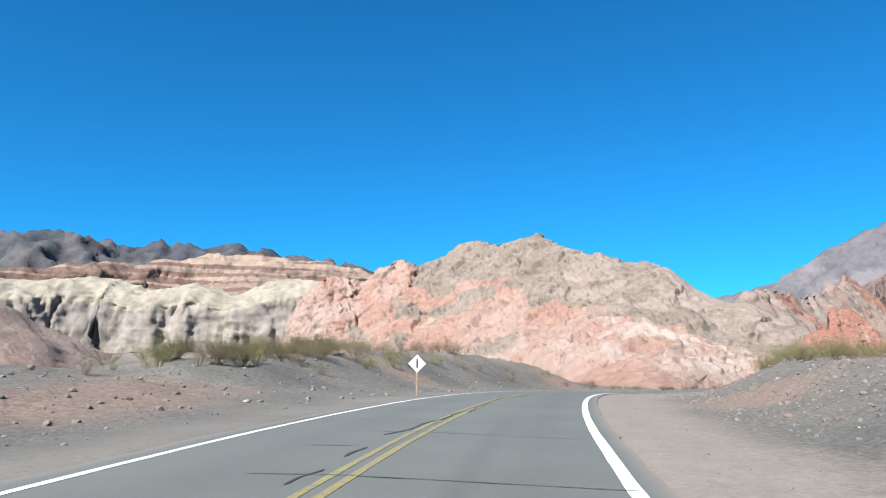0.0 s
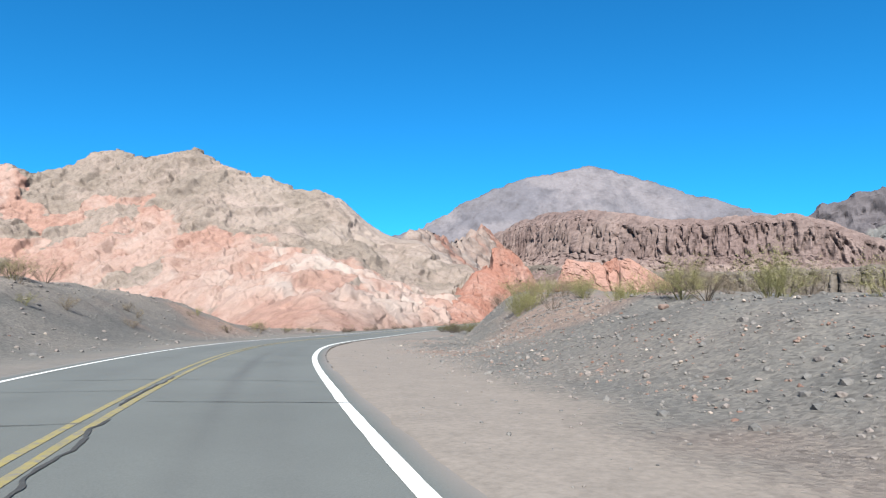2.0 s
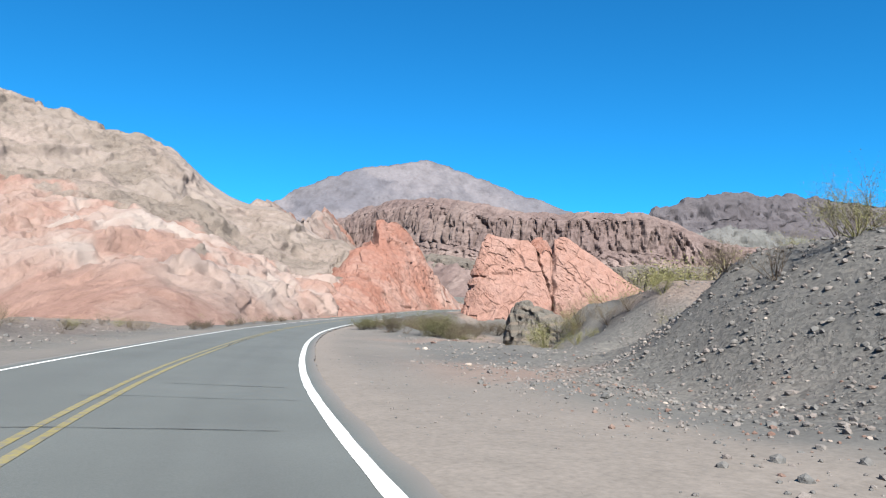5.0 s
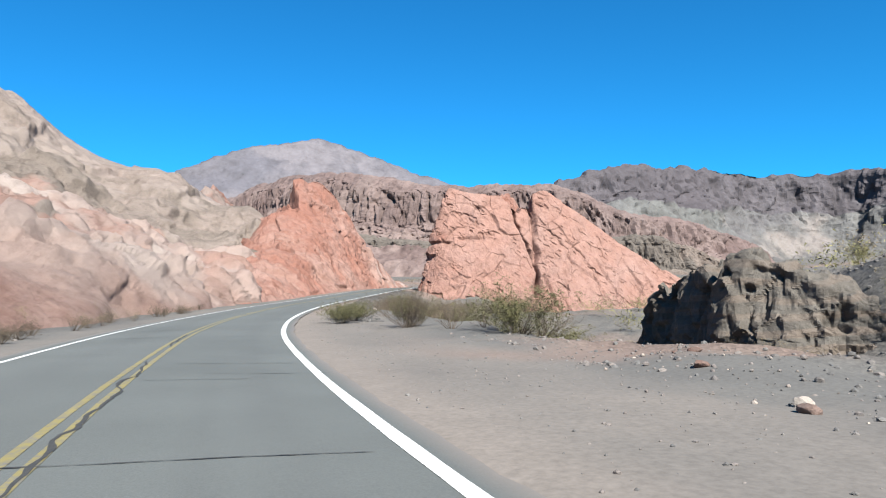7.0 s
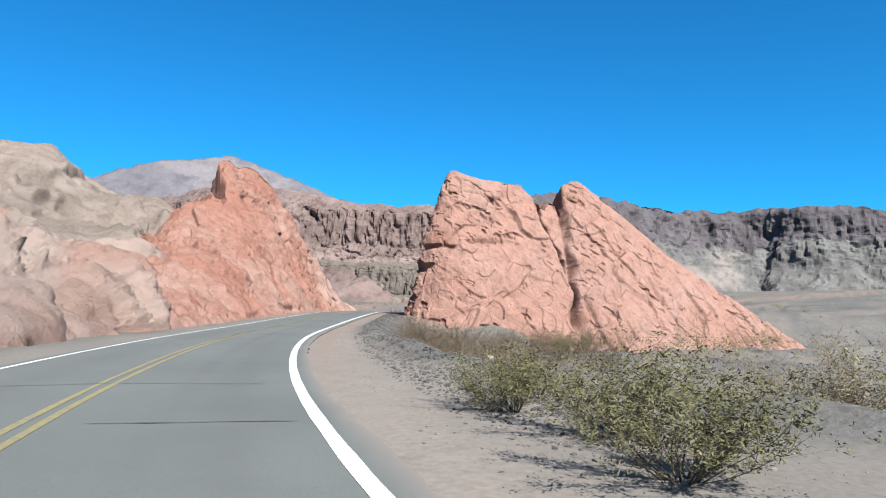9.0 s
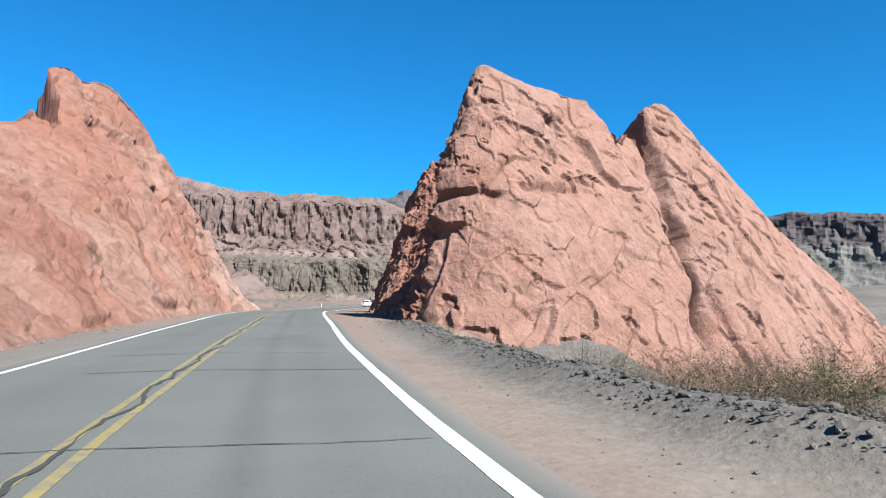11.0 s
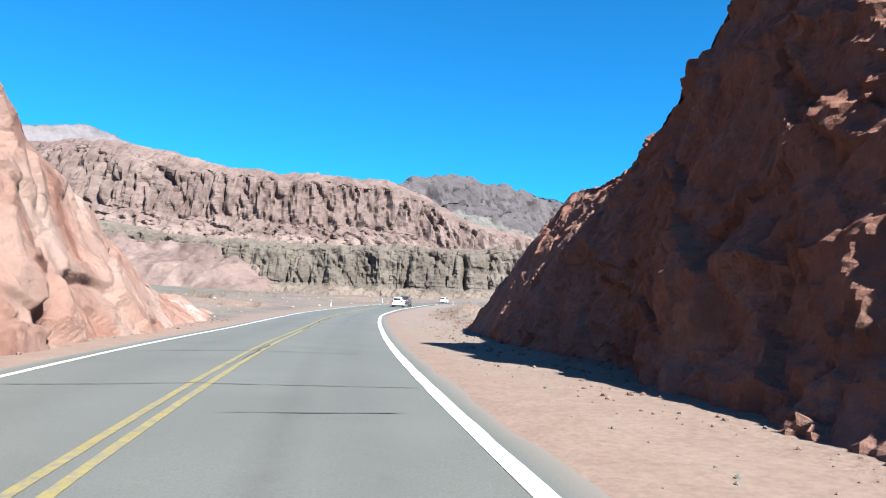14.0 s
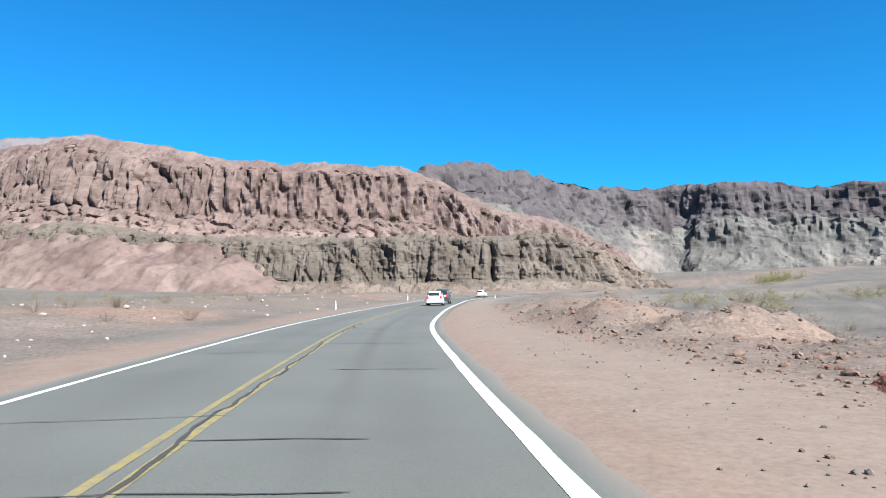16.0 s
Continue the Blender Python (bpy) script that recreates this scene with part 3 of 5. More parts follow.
    for k, (size, depth, how) in enumerate(crags):
        if how == "soft":
            h = fbm(rest, size, octaves(size, 5), 0.55, seed + 11 * k)
        elif how == "ridge":
            h = fbm(rest, size, octaves(size, 5), 0.55, seed + 11 * k, True) - 0.25
        elif how == "chip":
            # flakes that lie on the slant
            way = np.array([0.52, -0.42, -0.74])
            q3 = rest - 0.62 * (rest @ way)[:, None] * way + 0.25 * size * fbm(rest, size * 1.4, 2, 0.5, seed + 48)[:, None]
            h = fbm(q3, size, octaves(size, 5), 0.6, seed + 11 * k, True) - 0.25
        elif how == "nick":
            # short slanting notches with sharp upper lips
            way = np.array([0.62, -0.50, -0.60])
            q3 = rest - 0.68 * (rest @ way)[:, None] * way
            v = fbm(q3, size, octaves(size, 3), 0.55, seed + 11 * k)
            h = -smooth(0.27, 0.36, v) * smooth(-0.1, 0.25, fbm(rest, size * 5, 2, 0.5, seed + 46))
        elif how == "joint":
            # slanting open cracks that end and begin again
            d = rest @ np.array([0.52, -0.35, 0.78]) + 0.35 * size * fbm(rest, size * 1.3, 3, 0.5, seed + 41)
            h = -np.exp(-((d / size - np.round(d / size)) * size / max(0.16, 0.6 * gap)) ** 2) * smooth(0.05, 0.35, fbm(rest, size * 0.9, 2, 0.5, seed + 45))
        elif how == "block" and size < 1.5 * gap:
            continue
        elif how == "block":
            warp = rest + 0.18 * size * np.stack([fbm(rest, size, 2, 0.5, seed + 91 + j) for j in range(3)], 1)
            face, cut = cells(warp * np.array([1, 1, 0.8]), size, seed + 11 * k)
            edge = float(np.clip(0.7 * gap / size, 0.06, 0.22))
            h = face * (0.2 + 0.8 * smooth(0.0, edge, cut)) - 0.03 * (1 - smooth(0.0, edge, cut))
        elif how == "slab":
            # beds that lean, cut by thin ledges
            lean = rest @ np.array([0.25, -0.35, 0.9]) + 0.5 * size * fbm(rest, size * 4, 3, 0.5, seed + 5)
            ph = lean / size
            h = (ph - np.floor(ph)) - 0.5
        else:
            v = fbm(rest, size, octaves(size, 3), 0.5, seed + 11 * k)
            h = -smooth(0.24, 0.40, v) - 0.5 * np.maximum(0, v - 0.4)
        if calm and size < 20:
            # the far end is worn smooth
            h = h * (1 - calm[2] * smooth(calm[0], calm[1], rest[:, 0]))
        flat += nm * (depth * h)[:, None]
    # the side away from view keeps its plain shape
    calm_back = np.broadcast_to(1 - 0.6 * smooth(0.02, 0.4, -prof[None, :, 0]), (nu, nv)).ravel()[:, None]
    if name == "pink_hill":
        calm_back = calm_back * (1 - 0.85 * smooth(84, 96, rest[:, 0]) * smooth(0.84, 0.97, tall))[:, None]
    if top:
        calm_back = calm_back * (1 - 0.6 * smooth(0.9, 1.0, tall))[:, None]
    if feet is not None:
        # loose earth smooths the slope where it meets the roadside
        calm_back = calm_back * (0.10 + 0.90 * smooth(0.0, foot_calm, tall))[:, None]
    flat = rest + (flat - rest) * calm_back
    if carve:
        flat -= nm * carve(rest)[:, None]
    if top:
        flat[:, 2] = np.minimum(flat[:, 2], top(rest))
    me = mesh_from(name, flat, grid_faces(nu, nv), mat, not facet)
    m = kind_fn(flat, tall) if kind_fn else np.zeros((len(flat), 2))
    paint(me, "kind", m)
    ob = tagged(new(name, me), label, category, group, kind)
    return ob


def along_road(rows):
    """Plan places from rows of (seconds of driving, metres aside)."""
    return road_point(*np.array(rows, float).T)[:, :2]


def two(a, b=None):
    return np.stack([np.clip(a, 0, 1), np.clip(b if b is not None else 0 * a, 0, 1)], 1)


def spire_top(p):
    """The shoulder and the small pinnacle beside the blunt spire."""
    a = p[:, 0] * 0.91 - p[:, 1] * 0.42
    z = np.interp(a, [6, 10.2, 12.8, 14.2, 15.8, 17.6, 18.3, 18.7, 19.1, 19.6, 20.5, 20.9, 21.15], [40, 10.5, 14.0, 16.0, 17.0, 17.2, 18.0, 18.9, 18.2, 17.4, 18.4, 20.5, 40])
    return z + 0.7 * fbm(p, 1.3, 3, seed=89)


# red rock beside the road, with a blunt spire, and the road cut that follows it
form("red_spire_rock", [(103, 207, 6, 1.0, 10, 12), (106, 205.5, 12, 1.4, 13, 14), (108.5, 204.6, 17.0, 2.0, 19, 15), (111.4, 203.8, 20.5, 2.2, 19, 15), (113.2, 203.4, 22.3, 2.2, 19, 15),
      (114.3, 203.2, 23.2, 2.3, 18, 15), (116.0, 202.6, 24.4, 2.4, 17, 15), (117.2, 202.3, 25.0, 2.4, 16.5, 13), (118.2, 202.1, 25.2, 2.6, 15, 13), (119.4, 202, 24.5, 2.6, 15, 13), (121.5, 201.6, 24.9, 2.7, 14, 14), (124.8, 201.0, 23.2, 2.8, 13.2, 15),
      (127.2, 200.4, 20.2, 2.9, 12.3, 14), (130.3, 199.7, 16.0, 3.1, 11, 13), (133.0, 199.4, 11.8, 3.3, 7, 11), (136.5, 200.3, 10.0, 3.5, 5.2, 9), (139.5, 201.7, 8.9, 3.6, 4.4, 8), (142.2, 202.9, 7.5, 3.7, 3.9, 7), (145.1, 204.3, 6.4, 3.8, 3.6, 6), (150.3, 206.9, 5.5, 3.9, 3.5, 6), (153.1, 208.6, 5.7, 4.0, 3.6, 6), (156.7, 210.9, 5.0, 4.1, 3.4, 5), (161, 213.4, 4.5, 4.3, 3, 4), (166, 216, 4.0, 4.4, 2.5, 3)],
     [(0, 1), (0.09, 0.88), (0.28, 0.64), (0.6, 0.33), (0.86, 0.10), (1, 0)], [(0, 1), (0.2, 0.8), (0.7, 0.3), (1, 0)], 900, RED, "red sandstone rock with a blunt spire beside the road", "rock",
     [(9, 1.3, "soft"), (5.0, 0.60, "block"), (1.8, 0.24, "block"), (2.4, 0.18, "chip"), (1.1, 0.10, "chip"), (1.3, 0.30, "nick"), (0.7, 0.16, "nick"), (3.4, 0.2, "joint")], calm=(131, 139, 0.5), kind_fn=lambda p, h: two(0.45 + 0.5 * fbm(p, 7, 3, seed=70) - 0.2 * h, smooth(0.35, 0.6, fbm(p * np.array([1, 1, 0.5]), 3.2, 4, seed=73)) * 0.5 * smooth(120, 132, p[:, 0]) + 0.62 * smooth(126, 137, p[:, 0]) * (0.55 + 0.9 * fbm(p * np.array([1, 1, 0.45]), 1.7, 3, seed=75))), seed=20, step_v=0.0055, sink=0.8, top=spire_top, foot_calm=0.12,
     feet=along_road([(10.7, -5.6), (11.0, -5.2), (11.4, -5.0), (11.9, -4.9), (12.3, -4.9), (12.6, -4.9), (13.0, -4.9), (13.3, -4.9), (13.5, -4.9), (13.75, -4.9), (14.0, -4.8), (14.3, -4.7), (14.55, -4.6), (14.85, -4.5), (15.15, -4.5), (15.5, -4.6), (15.75, -4.8), (15.95, -5.0), (16.15, -5.2), (16.5, -5.3), (16.7, -5.6), (16.95, -6.3), (17.2, -7.1), (17.55, -7.9)]))

def fin_along(p):
    """Metres along the fin's crest from its first summit."""
    return (p[:, 0] - 112.2) * 0.755 - (p[:, 1] - 162.3) * 0.656


def fin_cleft(p):
    # two thin cracks that meet below the notch, a sunken sliver between them, a pocket at their foot and a ledge across the face
    a, z = fin_along(p), p[:, 2]
    down = smooth(15, 4.5, z)
    wave = 0.8 * fbm(p, 2.6, 4, seed=77)
    one, other = 10.3 + 1.7 * down + wave, 12.9 - 0.7 * down + 0.6 * wave
    d = 1.2 * np.exp(-((a - one) / 0.22) ** 2) * smooth(3.0, 6.0, z) + 1.7 * (0.55 + 0.7 * fbm(p, 2.0, 2, seed=75)) * np.exp(-((a - other) / 0.30) ** 2) * smooth(1.5, 4.0, z)
    d += 0.55 * smooth(one - 0.1, one + 0.25, a) * (1 - smooth(other - 0.25, other + 0.1, a))
    d += 1.5 * np.exp(-((a - 12.0) / 0.8) ** 2 - ((z - 2.6) / 1.4) ** 2)
    d += 0.5 * smooth(0.0, 0.3, fbm(p, 2.2, 2, seed=79)) * np.exp(-((z - 9.6 - 0.10 * a - 1.0 * fbm(p, 3, 3, seed=78)) / 0.3) ** 2) * (1 - smooth(4, 7, a))
    # long slanting grooves down the tail
    g = a - 0.9 * (10 - z) * 0.5
    d += 0.35 * np.exp(-((g / 2.3 - np.round(g / 2.3)) * 2.3 / 0.22) ** 2) * smooth(0.0, 0.3, fbm(p, 3.0, 2, seed=76)) * smooth(14, 17, a)
    # the end towards the road is broken into lumps
    w = smooth(163.0, 165.0, p[:, 1] + 0.6 * fbm(p, 2.0, 2, seed=81)) * smooth(0, 2, z)
    big, cut = cells(p + 0.3 * fbm(p, 1.5, 2, seed=82)[:, None], 1.7, 83)
    small, cut2 = cells(p, 0.75, 84)
    tiny, cut3 = cells(p, 0.38, 85)
    d -= w * (0.42 * big * smooth(0, 0.25, cut) - 0.2 * (1 - smooth(0, 0.25, cut)) + 0.32 * small * smooth(0, 0.25, cut2) - 0.12 * (1 - smooth(0, 0.25, cut2)) + 0.14 * tiny)
    return d


def fin_notch(p):
    """How high the fin reaches between its two summits."""
    a = fin_along(p)
    z = np.interp(a, [8.0, 8.4, 9.6, 10.5, 11.0, 11.5, 12.3, 12.8, 13.1, 13.5], [40, 16.7, 15.6, 14.5, 14.3, 15.3, 15.0, 14.0, 14.8, 40])
    return z + 0.35 * fbm(p, 1.2, 3, seed=88)


# pink fin of rock on the outer side of the bend
form("pink_fin_rock", [(117.2, 168.4, 2.2, 1.6, 2.6, 2.0), (116.2, 167.7, 4.0, 1.5, 3.0, 3), (115.3, 166.9, 6.3, 1.2, 3.4, 4.5), (114.6, 166.0, 8.9, 1.0, 4.0, 6), (114.1, 165.1, 11.5, 0.6, 4.8, 7), (113.6, 164.2, 14.2, 0.2, 5.9, 9), (113.1, 163.2, 16.7, -0.2, 7.2, 10), (112.7, 162.3, 17.9, -0.6, 8.0, 10.5),
      (114.3, 160.5, 17.4, -1.2, 8.8, 10), (117.2, 158.0, 17.2, -2.0, 9.6, 9), (118.9, 156.5, 17.0, -2.4, 9.8, 8), (120.2, 155.3, 17.0, -2.6, 9.8, 7), (121.4, 154.3, 17.2, -2.8, 9.8, 7), (122.4, 153.5, 17.4, -3.0, 9.9, 7), (123.5, 152.6, 17.9, -3.2, 10.4, 7), (125.6, 150.8, 16.4, -3.4, 10.8, 7),
      (128.7, 148.2, 13.8, -3.6, 10.8, 7), (132.2, 145.1, 10.5, -3.9, 10.4, 7), (137, 140.4, 6.4, -4.2, 9, 6), (142.7, 135.9, 2.6, -4.5, 7, 5), (148, 131.4, -1.2, -4.8, 4, 4)],
     [(0, 1), (0.08, 0.93), (0.30, 0.70), (0.62, 0.34), (0.85, 0.12), (1, 0)], [(0, 1), (0.35, 0.94), (0.6, 0.75), (0.82, 0.30), (1, 0)], 980, FIN, "tall pale pink rock fin split by a cleft", "rock",
     [(7, 0.5, "soft"), (4.6, 0.36, "block"), (1.6, 0.15, "block"), (2.4, 0.12, "chip"), (0.8, 0.06, "chip"), (1.4, 0.30, "nick"), (0.6, 0.14, "nick")], carve=fin_cleft, top=fin_notch, kind_fn=lambda p, h: two(0.2 + 0.5 * fbm(p, 6, 3, seed=80) + 0.6 * smooth(163.2, 165.5, p[:, 1])), seed=35, step_v=0.0055, facet=True)

# shaded rock wall on the far side of the fin, along the road
form("red_rock_wall", [(168, 190.0, 3.4, 3.4, 2.5, 3), (164, 189.6, 4.0, 3.4, 4.0, 4), (160.5, 188.6, 5.6, 3.4, 4.4, 5), (157.8, 187.6, 6.9, 3.4, 4.8, 7), (155.0, 186.2, 8.2, 3.4, 5.2, 9), (152.0, 184.6, 9.5, 3.4, 5.4, 9), (149.0, 183.2, 10.2, 3.4, 5.4, 10), (143.3, 180.3, 10.3, 3.4, 5.2, 11),
      (139.3, 178.8, 10.8, 3.4, 3.8, 12), (136.5, 177.1, 12.8, 3.3, 4.0, 12), (134.2, 175.2, 15.8, 3.2, 4.4, 12), (133.2, 172.6, 17.9, 3.1, 5.8, 12), (133.3, 169.9, 18.8, 3.0, 7.4, 12), (132.4, 167.0, 19.2, 2.9, 7.8, 12), (130.4, 163.8, 19.0, 2.7, 7.8, 11), (127.0, 161.2, 18.0, 2.4, 6.8, 9), (122.2, 160.2, 16.5, 2.0, 5, 7), (119, 159, 13, 1, 4, 6)],
     [(0, 1), (0.10, 0.93), (0.40, 0.64), (0.66, 0.33), (0.86, 0.10), (1, 0)], [(0, 1), (0.3, 0.75), (0.8, 0.2), (1, 0)], 820, RED, "red rock wall beside the road, its face in shade", "rock",
     [(6, 0.5, "soft"), (3.0, 0.42, "block"), (1.3, 0.24, "block"), (1.6, 0.24, "chip"), (0.7, 0.13, "block"), (0.8, 0.15, "chip"), (1.6, 0.2, "nick")], calm=(137, 150, 0.6), kind_fn=lambda p, h: two(0.35 + 0.5 * fbm(p, 5, 3, seed=86)), seed=50, step_v=0.0055, facet=True, sink=0.8, foot_calm=0.08,
     feet=along_road([(17.04, 11.7), (16.82, 8.8), (16.57, 7.7), (16.37, 7.7), (16.15, 7.5), (15.95, 7.5), (15.75, 7.5), (15.38, 7.7), (15.11, 8.0), (14.9, 8.0), (14.7, 7.6), (14.5, 7.0), (14.3, 7.0), (14.12, 7.1), (13.95, 7.3), (13.8, 7.7), (13.65, 8.6), (13.5, 9.6)]))

# steep eroded end of an earth bank beside the gully
form("earth_bank", [(68, 116.4, -1.0, -1.2, 1.0, 3), (65.4, 114.3, 0.0, -1.0, 1.2, 4), (63.8, 113.0, 1.5, -0.9, 1.3, 6), (62.6, 111.9, 2.3, -0.8, 1.4, 7), (61.0, 110.5, 2.8, -0.6, 1.6, 8), (59.7, 109.3, 3.1, -0.4, 1.9, 8), (59.0, 108.5, 2.5, -0.4, 1.3, 8), (58.6, 107.7, 3.3, -0.2, 2.3, 8), (58.6, 106.4, 3.1, 0.0, 4.2, 8), (58.8, 104.8, 2.4, 0.0, 5.5, 8), (59, 103.2, 1.6, 0.0, 5.5, 7), (59.3, 101.6, 0.8, 0.0, 4.5, 5), (59.6, 100, -0.1, 0.0, 3, 4)],
     [(0, 1), (0.09, 0.95), (0.20, 0.62), (0.36, 0.30), (0.62, 0.10), (1, 0)], [(0, 1), (0.3, 0.92), (0.7, 0.4), (1, 0)], 210, EARTH, "eroded dark earth bank with an undercut end", "bank",
     [(3.0, 0.45, "soft"), (1.6, 0.32, "block"), (0.6, 0.14, "block"), (1.2, 0.4, "pit")], flutes=(1.5, 0.55, 0.1, 0.9), kind_fn=lambda p, h: two(0.35 + 0.5 * np.sin(p[:, 2] * 11 + 4 * fbm(p, 3, 2, seed=175)) + 0.4 * fbm(p, 3, 3, seed=174)), seed=140, step_v=0.012, sink=0.8, facet=True)

# the big pink and cream hill
def hill_kinds(p, h):
    """Tan crags above; pink, tan and cream beds below, that grow into rounded bodies with cream seams towards the road."""
    n = fbm(p, 34, 5, 0.6, seed=90)
    end = smooth(35, 75, p[:, 0] + 0.25 * (250 - p[:, 1]))
    crag = smooth(0.52, 0.66, h + 0.30 * n - 0.4 * smooth(10, -25, p[:, 0]) + 0.10 * end)
    crag = np.maximum(crag, 0.9 * (1 - end) * smooth(0.25, 0.4, fbm(p, 17, 4, seed=95)))
    q = p + 5 * np.stack([fbm(p, 16, 3, seed=91 + j) for j in range(3)], 1)
    face, cut = cells(q * np.array([1, 1, 0.7]), 22, 94)
    seam = 1 - smooth(0.04, 0.22, cut + 0.08 * fbm(p, 4, 3, seed=98))
    body = smooth(0.05, 0.16, np.abs(face) + 0.15 * n)
    bed = smooth(0.0, 0.14, fbm(p * np.array([1, 1, 0.6]), 19, 5, 0.6, seed=93))
    low = 0.8 * (1 - smooth(0.05, 0.12, h + 0.10 * fbm(p, 9, 3, seed=96)))
    tan = crag * (1 - 0.3 * end) + (1 - crag) * end * 0.75 * (1 - body) * smooth(0.14, 0.3, h)
    pale = (1 - low) * ((1 - crag) * (end * (0.16 + 0.55 * seam * smooth(0.08, 0.2, h) + 0.42 * bed) + (1 - end) * (0.04 + 0.30 * bed)) + 0.35 * crag * end * bed)
    return two(tan, pale)


form("pink_hill", [(-80, 292, 4, 5, 14, 14), (-68, 299, 20, 5, 40, 30), (-58, 305, 42, 5, 60, 40), (-52, 308, 49, 5, 70, 60), (-36, 315, 48.5, 5, 80, 60), (-20, 320.5, 60, 5, 86, 60), (-8, 323.5, 58.5, 5, 86, 60), (2, 326, 63, 5, 88, 60), (12.5, 327, 70.5, 5, 90, 60), (24, 313, 66.5, 5, 86, 60), (36, 299, 64.8, 5, 80, 55), (46, 287, 62.8, 5, 76, 50),
      (60, 271, 54.5, 4, 68, 45), (76, 263.5, 49.2, 3, 64, 40), (91.5, 257.5, 43.4, 2, 58, 36), (98, 253.5, 37, 2, 44, 32), (104.8, 246, 31.8, 1.5, 34, 30), (109.8, 238, 30.2, 1.5, 27, 28), (112.5, 230, 25.5, 1.5, 23, 26), (113.5, 222, 21.5, 1.5, 20, 26), (114, 212, 20.0, 1.5, 17, 22), (114.5, 204, 14, 1.5, 14, 14), (115, 197, 4, 1.5, 6, 8)],
     [(0, 1), (0.10, 0.89), (0.24, 0.69), (0.48, 0.42), (0.72, 0.22), (0.9, 0.09), (1, 0)], [(0, 1), (0.05, 0.86), (0.4, 0.35), (1, 0)], 620, HILL, "pink and cream eroded rock hill", "hill",
     [(46, 5.0, "soft"), (18, 2.0, "ridge"), (11, 1.8, "block"), (4, 0.7, "block"), (5, 1.3, "pit"), (2.0, 0.3, "block")], flutes=(13, 2.4, 0.05, 0.85), calm=(62, 96, 0.3), kind_fn=hill_kinds, seed=3, step_v=0.006, sink=1.5,
     feet=[(-76, 286), (-62, 268), (-50, 254), (-42, 246), (-30, 238), (-16, 230), (-5, 222), (3, 213), (10, 203), (16, 193), (22, 182), (26, 171), (29, 160), (31, 149), (33, 139), (37.5, 131), *along_road([(9.1, -6.5), (9.5, -6.5), (9.8, -6.5), (10.1, -6.4), (10.4, -6.3), (10.7, -6.2), (11.0, -6.2)])])

# pale ridge that climbs away behind the hill, with a red outcrop on it
form("pale_ridge", [(88, 262, 2.5, 2, 12, 12), (94, 260, 14, 2, 20, 20), (102, 263, 27, 2, 34, 34), (128, 290, 36, 3, 45, 40), (150, 320, 44, 4, 50, 50), (175, 356, 53, 6, 55, 60), (215, 410, 56, 8, 60, 60), (262, 470, 66, 10, 70, 60), (320, 545, 80, 14, 80, 80), (385, 640, 97, 18, 90, 90), (430, 705, 117, 20, 90, 90), (460, 735, 112, 20, 90, 90), (520, 800, 100, 20, 90, 90)],
     [(0, 1), (0.2, 0.78), (0.6, 0.32), (1, 0)], [(0, 1), (1, 0)], 260, PALE, "pale banded rock ridge with a red outcrop", "hill",
     [(60, 6, "soft"), (20, 4.5, "ridge"), (9, 1.6, "block")], flutes=(16, 4, 0.0, 0.8), kind_fn=lambda p, h: two(0.3 + 0.7 * fbm(p, 50, 3, seed=99) + 1.0 * np.exp(-((p[:, 0] - 432) ** 2 + (p[:, 1] - 690) ** 2) / 45 ** 2), 0 * h), seed=8, step_v=0.02)

# cream badlands and low pink mound at the outer left
form("cream_badlands", [(-330, 190, 40, 8, 70, 50), (-250, 245, 46, 8, 70, 50), (-205, 280, 42, 8, 60, 50), (-172, 312, 48, 8, 60, 50), (-150, 318, 49, 8, 60, 50), (-132, 316, 43, 8, 60, 50), (-116, 322, 47, 7, 60, 50), (-98, 325, 44, 7, 60, 50), (-72, 332, 52, 6, 60, 50), (-50, 335, 50, 6, 60, 50), (-34, 338, 30, 6, 40, 40), (-20, 340, 5, 6, 10, 10)],
     [(0, 1), (0.18, 0.93), (0.30, 0.80), (0.42, 0.34), (0.7, 0.12), (1, 0)], [(0, 1), (1, 0)], 300, CREAM, "cream badlands hills with fluted grey sides", "hill",
     [(30, 4, "soft"), (9, 1.6, "ridge")], flutes=(7, 4.5, 0.12, 0.82), kind_fn=lambda p, h: two(1 - smooth(0.6, 0.9, h + 0.1 * fbm(p, 20, 3, seed=5)), smooth(0.3, 0.6, fbm(p, 40, 3, seed=6)) * 0.2), seed=12, step_v=0.012)
form("pink_mound", [(-62, 26, 7.5, 1.2, 17, 14), (-44, 37, 8.2, 1.2, 17, 16), (-34, 43.6, 7.4, 1.2, 15, 14), (-29.7, 46.8, 6.6, 1.2, 13, 10), (-28.4, 48.6, 5.5, 1.2, 11, 9), (-26.7, 50.7, 4.6, 1.2, 10, 8), (-24.6, 52.8, 3.2, 1.2, 8, 6), (-22.5, 55.2, 1.6, 1.3, 3, 4)],
     [(0, 1), (0.3, 0.75), (0.7, 0.25), (1, 0)], [(0, 1), (0.5, 0.5), (1, 0)], 130, HILL, "low pink eroded mound", "hill",
     [(10, 0.8, "soft"), (4, 0.25, "ridge"), (1.6, 0.12, "block")], kind_fn=lambda p, h: two(0.1 + 0.3 * fbm(p, 8, 3, seed=15), 0.45 + 0.3 * fbm(p, 5, 3, seed=17)), seed=16, step_v=0.02)
